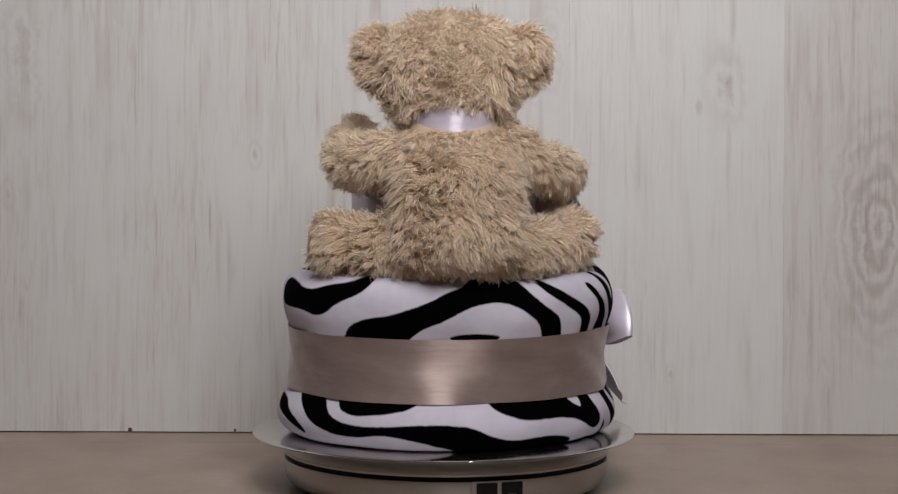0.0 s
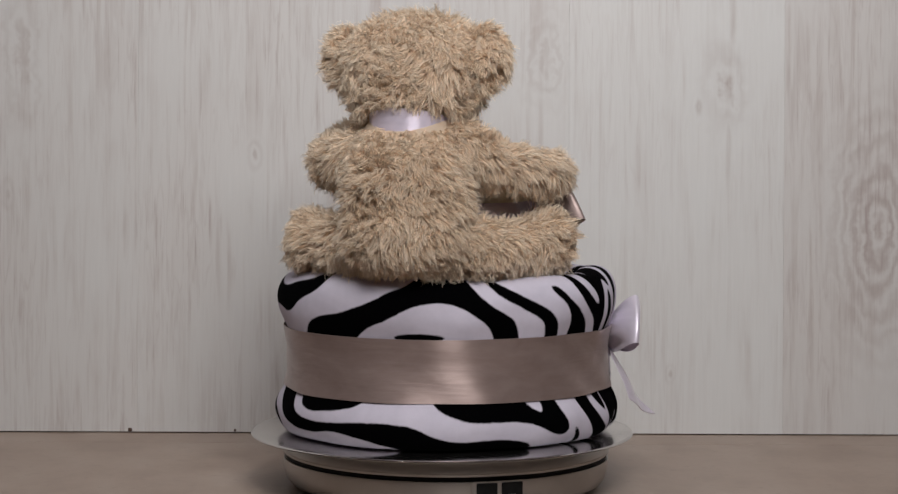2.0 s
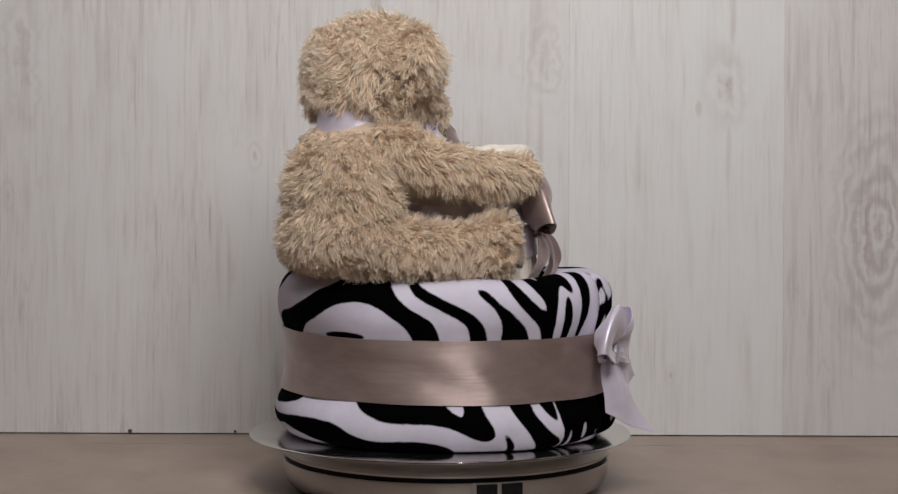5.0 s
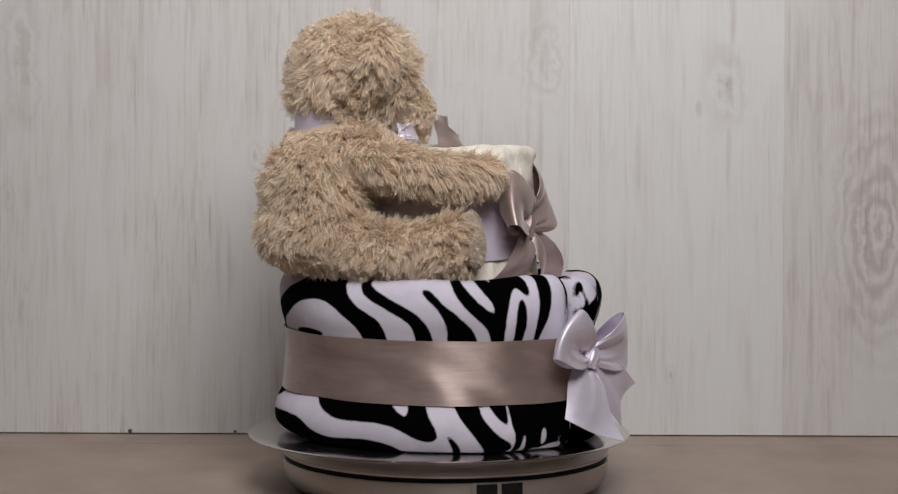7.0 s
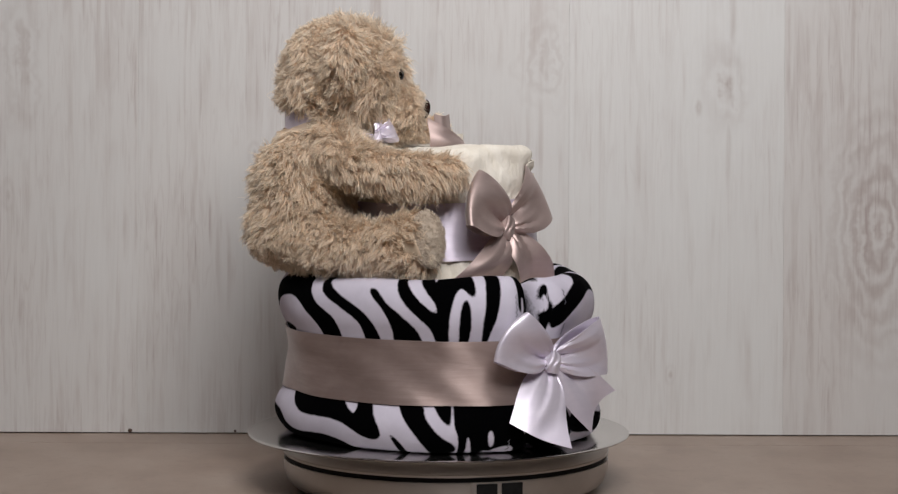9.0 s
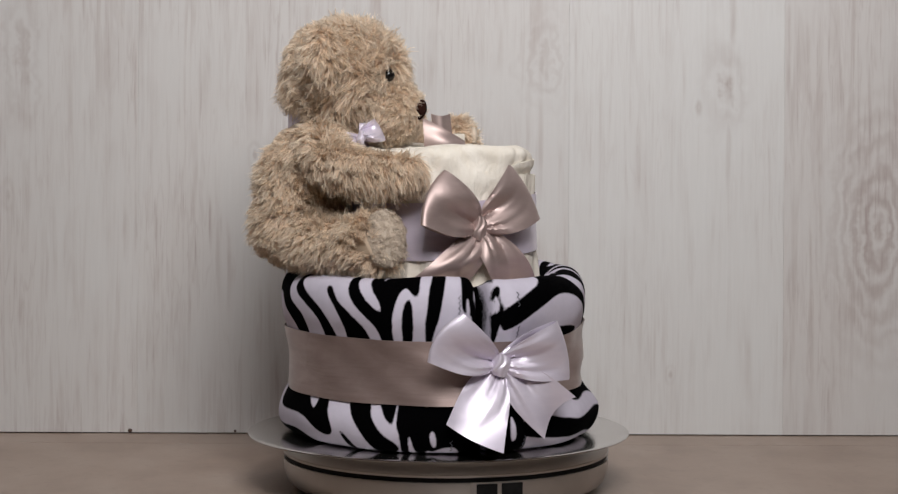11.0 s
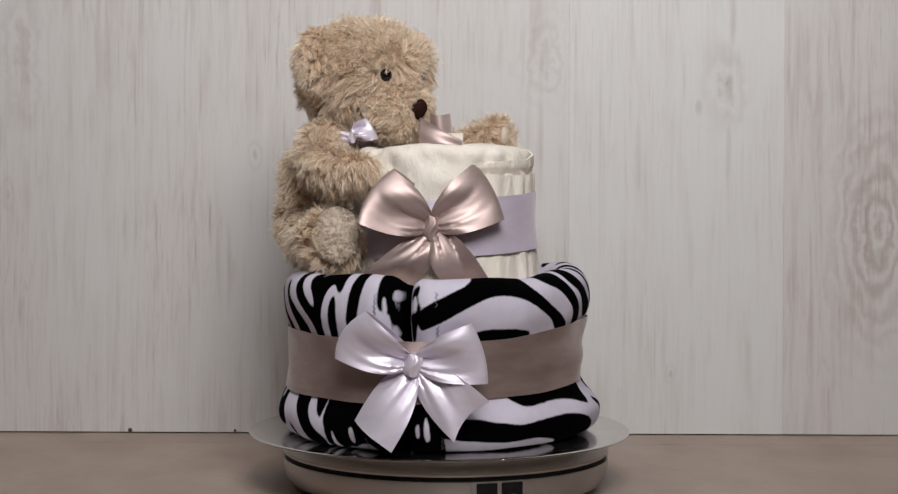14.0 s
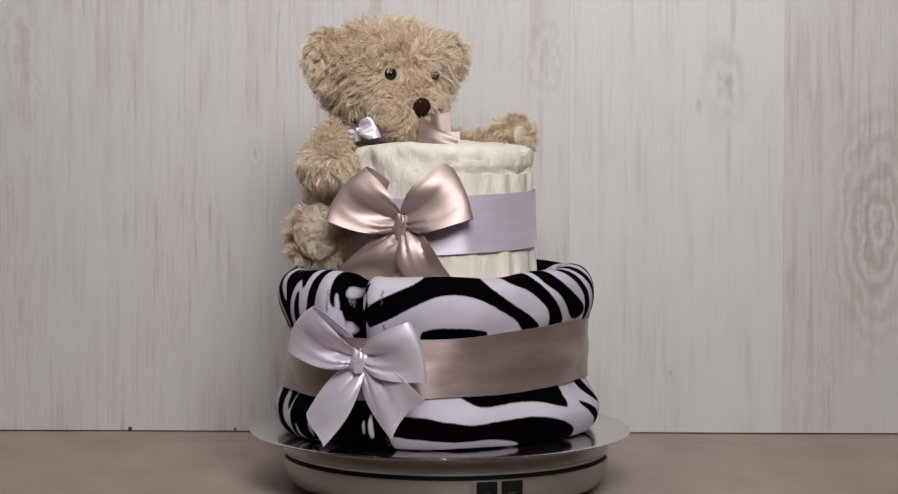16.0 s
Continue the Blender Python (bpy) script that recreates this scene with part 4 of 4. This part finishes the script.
def head_point(right, fwd, up):
    a = radians(FACING)
    return HEAD + Vector((math.sin(a), -math.cos(a), 0)) * right + Vector((math.cos(a), math.sin(a), 0)) * fwd + Vector((0, 0, up))


def boxy(d, r, yaw):
    """How much farther out a blunt, squarish stuffed head lies than an egg of the half sizes r."""
    q = Euler((0, 0, -radians(yaw))).to_matrix() @ d
    n = Vector((q.x / r[0], q.y / r[1], q.z / r[2])).normalized()
    return (abs(n.x) ** 2.25 + abs(n.y) ** 2.25 + abs(n.z) ** 2.25) ** (-1 / 2.25)


def bear():
    thing = tagged(new("teddy_bear", None), "shaggy tan plush teddy bear sitting behind the upper tier, hugging it", "teddy bear")
    yaw = FACING - 90
    v, f = loft([(0.0056, -0.1032, 0.1709, 0.028, 0.024), (0.0054, -0.1072, 0.1813, 0.04, 0.034), (0.0054, -0.1081, 0.1986, 0.044, 0.037), (0.0055, -0.1052, 0.2176, 0.043, 0.035),
                 (0.0044, -0.1061, 0.2398, 0.042, 0.034), (0.0046, -0.1022, 0.2586, 0.04, 0.031), (0.0038, -0.0952, 0.2741, 0.034, 0.026), (0.0031, -0.0873, 0.2923, 0.026, 0.02)])
    furry("torso", v, f, thing, 0.0105, keep=lambda p: (p[:, 2] > 0.171) & ((p[:, 2] < 0.2735) | (p[:, 2] > 0.2820 - (p[:, 1] + 0.0895) * 0.29)), grow=lambda p: np.clip((p[:, 2] - 0.165) / 0.03, 0.42, 1) - 0.55 * (p[:, 2] > 0.2735) - 0.5 * ((p[:, 2] > 0.258) & (p[:, 2] <= 0.2735)))
    v, f = blob((0.0063, -0.1409, 0.206), (0.011, 0.007, 0.010), nu=16, nv=10)
    furry("tail", v, f, thing, 0.009)
    v, f = blob(HEAD, (0.0490, 0.0440, 0.0420), (10, 0, yaw))
    v = [HEAD + (p - HEAD) * boxy((p - HEAD), (0.0490, 0.0435, 0.0405), yaw) for p in map(Vector, v)]
    side = Vector((math.sin(radians(FACING)), -math.cos(radians(FACING)), 0))
    v = [p + side * ((p - HEAD).dot(side) * 0.13 * max(-1, min(1, (p.z - HEAD.z) / 0.033))) for p in map(Vector, v)]
    ahead = Vector((math.cos(radians(FACING)), math.sin(radians(FACING)), 0))
    v = [p + Vector((0, 0, max(0, min(1, (p.z - HEAD.z) / 0.02)) * (0.001 - 0.004 * max(-1, min(1, (p - HEAD).dot(ahead) / 0.03))))) for p in v]
    face = head_point(0, 0.05, -0.012)

    def head_comb(p):
        d = p - np.array(face)
        d[:, 2] -= 0.03
        return d / (np.linalg.norm(d, axis=1, keepdims=True) + 1e-9)
    eyes = [np.array(head_point(0.0190 * s, 0.0395, 0.0045)) for s in (1, -1)]

    def clear(p):
        ok = np.linalg.norm(p - np.array(head_point(0, 0.037, -0.0245)), axis=1) > 0.019
        neck = np.hypot(p[:, 0] - 0.0035, p[:, 1] + 0.0888)
        ok &= ~((neck < 0.041) & (p[:, 2] < 0.2845 - (p[:, 1] + 0.0888) * 0.29))
        for e in eyes:
            ok &= np.linalg.norm(p - e, axis=1) > 0.0076
        return ok

    def crown(p):
        """The pile stands longest over the brow and lies short on the nape side of the crown."""
        fwd = (p - np.array(HEAD)) @ np.array((math.cos(radians(FACING)), math.sin(radians(FACING)), 0))
        up = p[:, 2] - HEAD.z
        return 1 + np.clip(up / 0.03, 0, 1) * np.clip(fwd / 0.03, -0.5, 0.3)
    furry("head", v, f, thing, 0.0104, comb=head_comb, lift=0.38, keep=clear, grow=crown)
    v, f = blob(head_point(0.002, 0.0345, -0.0235), (0.0290, 0.0255, 0.0230), (0, 0, yaw))
    furry("muzzle", v, f, thing, 0.0058, density=160000, comb=head_comb, lift=0.5, width=0.00028, keep=lambda p: np.linalg.norm(p - np.array(head_point(0.003, 0.0590, -0.0225)), axis=1) > 0.0078)
    for s in (1, -1):
        v, f = blob(head_point(0.0510 * s, -0.001, 0.0140), (0.0175, 0.0120, 0.0215), (0, 12 * s, yaw + 12 * s))
        furry("ear", v, f, thing, 0.0092, comb=(0.4 * s, -0.1, -0.7), lift=0.55)
        e = head_point(0.0190 * s, 0.0400, 0.0035)
        v, f = blob(e, (0.0051, 0.0051, 0.0051), nu=20, nv=14)
        mesh_ob("eye", v, f, M_EYE, thing, "glossy black eye")
    v, f = blob(head_point(0.003, 0.0605, -0.0225), (0.0076, 0.0048, 0.0080), (-14, 0, yaw), nu=20, nv=14)
    nz = head_point(0, 0, -0.0225).z
    v = [Vector((p.x + (p.x - HEAD.x - 0.0074) * min(0, (p.z - nz) / 0.008) * 0.45, p.y, p.z)) for p in v]
    mesh_ob("nose", v, f, M_NOSE, thing, "dark brown stitched nose")
    # arms
    v, f = limb([(0.0295, -0.0889, 0.2660), (0.0582, -0.0752, 0.2510), (0.087, -0.0418, 0.2430), (0.0912, -0.0154, 0.2417), (0.0871, 0.0009, 0.2453)], [0.0185, 0.0155, 0.0130, 0.0122, 0.008])
    furry("arm", v, f, thing, 0.0092, comb=(0.3147, 0.7565, -1.4846))
    v, f = limb([(-0.0216, -0.0942, 0.2591), (-0.0497, -0.0828, 0.2531), (-0.0700, -0.0555, 0.2500), (-0.0720, -0.02, 0.2590), (-0.0660, 0.004, 0.2730)], [0.015, 0.0155, 0.0150, 0.0140, 0.010])
    furry("arm", v, f, thing, 0.0092, comb=(-0.6174, 0.2445, -0.4523))
    mesh_ob("paw_pad", *blob((-0.0640, 0.0105, 0.2685), (0.0085, 0.0035, 0.0078), (0, 0, 20), 16, 10), M_PLUSH, thing, "pale plush paw pad")
    # legs, each with a smooth pale sole
    for pts, rad, nrm in (([(0.0186, -0.1075, 0.1915), (0.0475, -0.0911, 0.1905), (0.0755, -0.0595, 0.1875), (0.0915, -0.0345, 0.1935), (0.0955, -0.0260, 0.1965)], [0.019, 0.0185, 0.0165, 0.0200, 0.0190], 42),
                          ([(-0.0098, -0.1066, 0.1914), (-0.04, -0.0953, 0.1901), (-0.0656, -0.0778, 0.19), (-0.0843, -0.0664, 0.1924), (-0.0911, -0.0619, 0.1936)], [0.019, 0.0195, 0.0175, 0.019, 0.0165], 178)):
        v, f = limb(pts, rad)
        n3 = np.array((math.cos(radians(nrm)), math.sin(radians(nrm)), 0.10))
        end = np.array(pts[-1])
        leg = furry("leg", v, f, thing, 0.0092, comb=(0.5 * n3[0], 0.5 * n3[1], -0.8), keep=lambda p, e=end, n=n3: ((p - e) @ n) < 0.0045)
        c = end + n3 * 0.0045
        v, f = blob((0, 0, 0), (0.0050, 0.0170, 0.0205), nu=28, nv=18)
        mm = Matrix.Translation(c) @ pose(0, 0, 0, 0, -8, nrm)
        pad = furry("foot_pad", [mm @ p for p in v], f, leg, 0.0017, 260000, (0, 0, -0.4), 0.6, 9, None, 0.00022, None, M_PLUSH)
        pad["label"] = "short pale plush foot pad"

    def collar(u, q):
        a = u * 2 * math.pi
        x, y = 0.0305 * np.cos(a), 0.0325 * np.sin(a)
        return 0.0035 + x, -0.0888 + y, 0.2725 + (q - 0.5) * 0.0170 - y * 0.29 + 0.0004 * np.sin(9 * a)
    v, f = sheet(collar, 120, 8, 0.0005, True)
    mesh_ob("neck_ribbon", v, f, M_LILAC_BAND, thing, "lilac satin ribbon round the neck")
    return thing


BEAR = bear()


def neck_bow():
    m = Matrix.Translation((0.0366, -0.0581, 0.2687)) @ frame_at(28, 0, 0)
    return bow("small lilac satin bow on the neck ribbon", m, M_LILAC, [((0.0100, 0.0140), (0.0190, -0.0020), 0.0065, 0.003, -0.002, 0.001)],
               [((-0.0165, 0.0040), (-0.0150, -0.0115), -0.001, 0.002, 0.0, 0.0008, 0.002), ((0.0000, 0.0110), (0.0080, 0.0100), 0.001, 0.0, 0.0, 0.001, 0.002)], (0.0032, 0.0045))


NECK_BOW = neck_bow()


def spin(t):
    """The turn of the platter at t seconds, in degrees."""
    return -(9.232 * t - 0.0313 * (t - 8) ** 2)


def motions():
    rows = [(t, pose(-0.0023, 0, 0, 0, 0, spin(t))) for t in range(17)]
    for thing in (BOARD, LOWER, UPPER, LILAC_BOW, TAUPE_BOW, CURL, BEAR, NECK_BOW):
        walk(thing, rows)


motions()
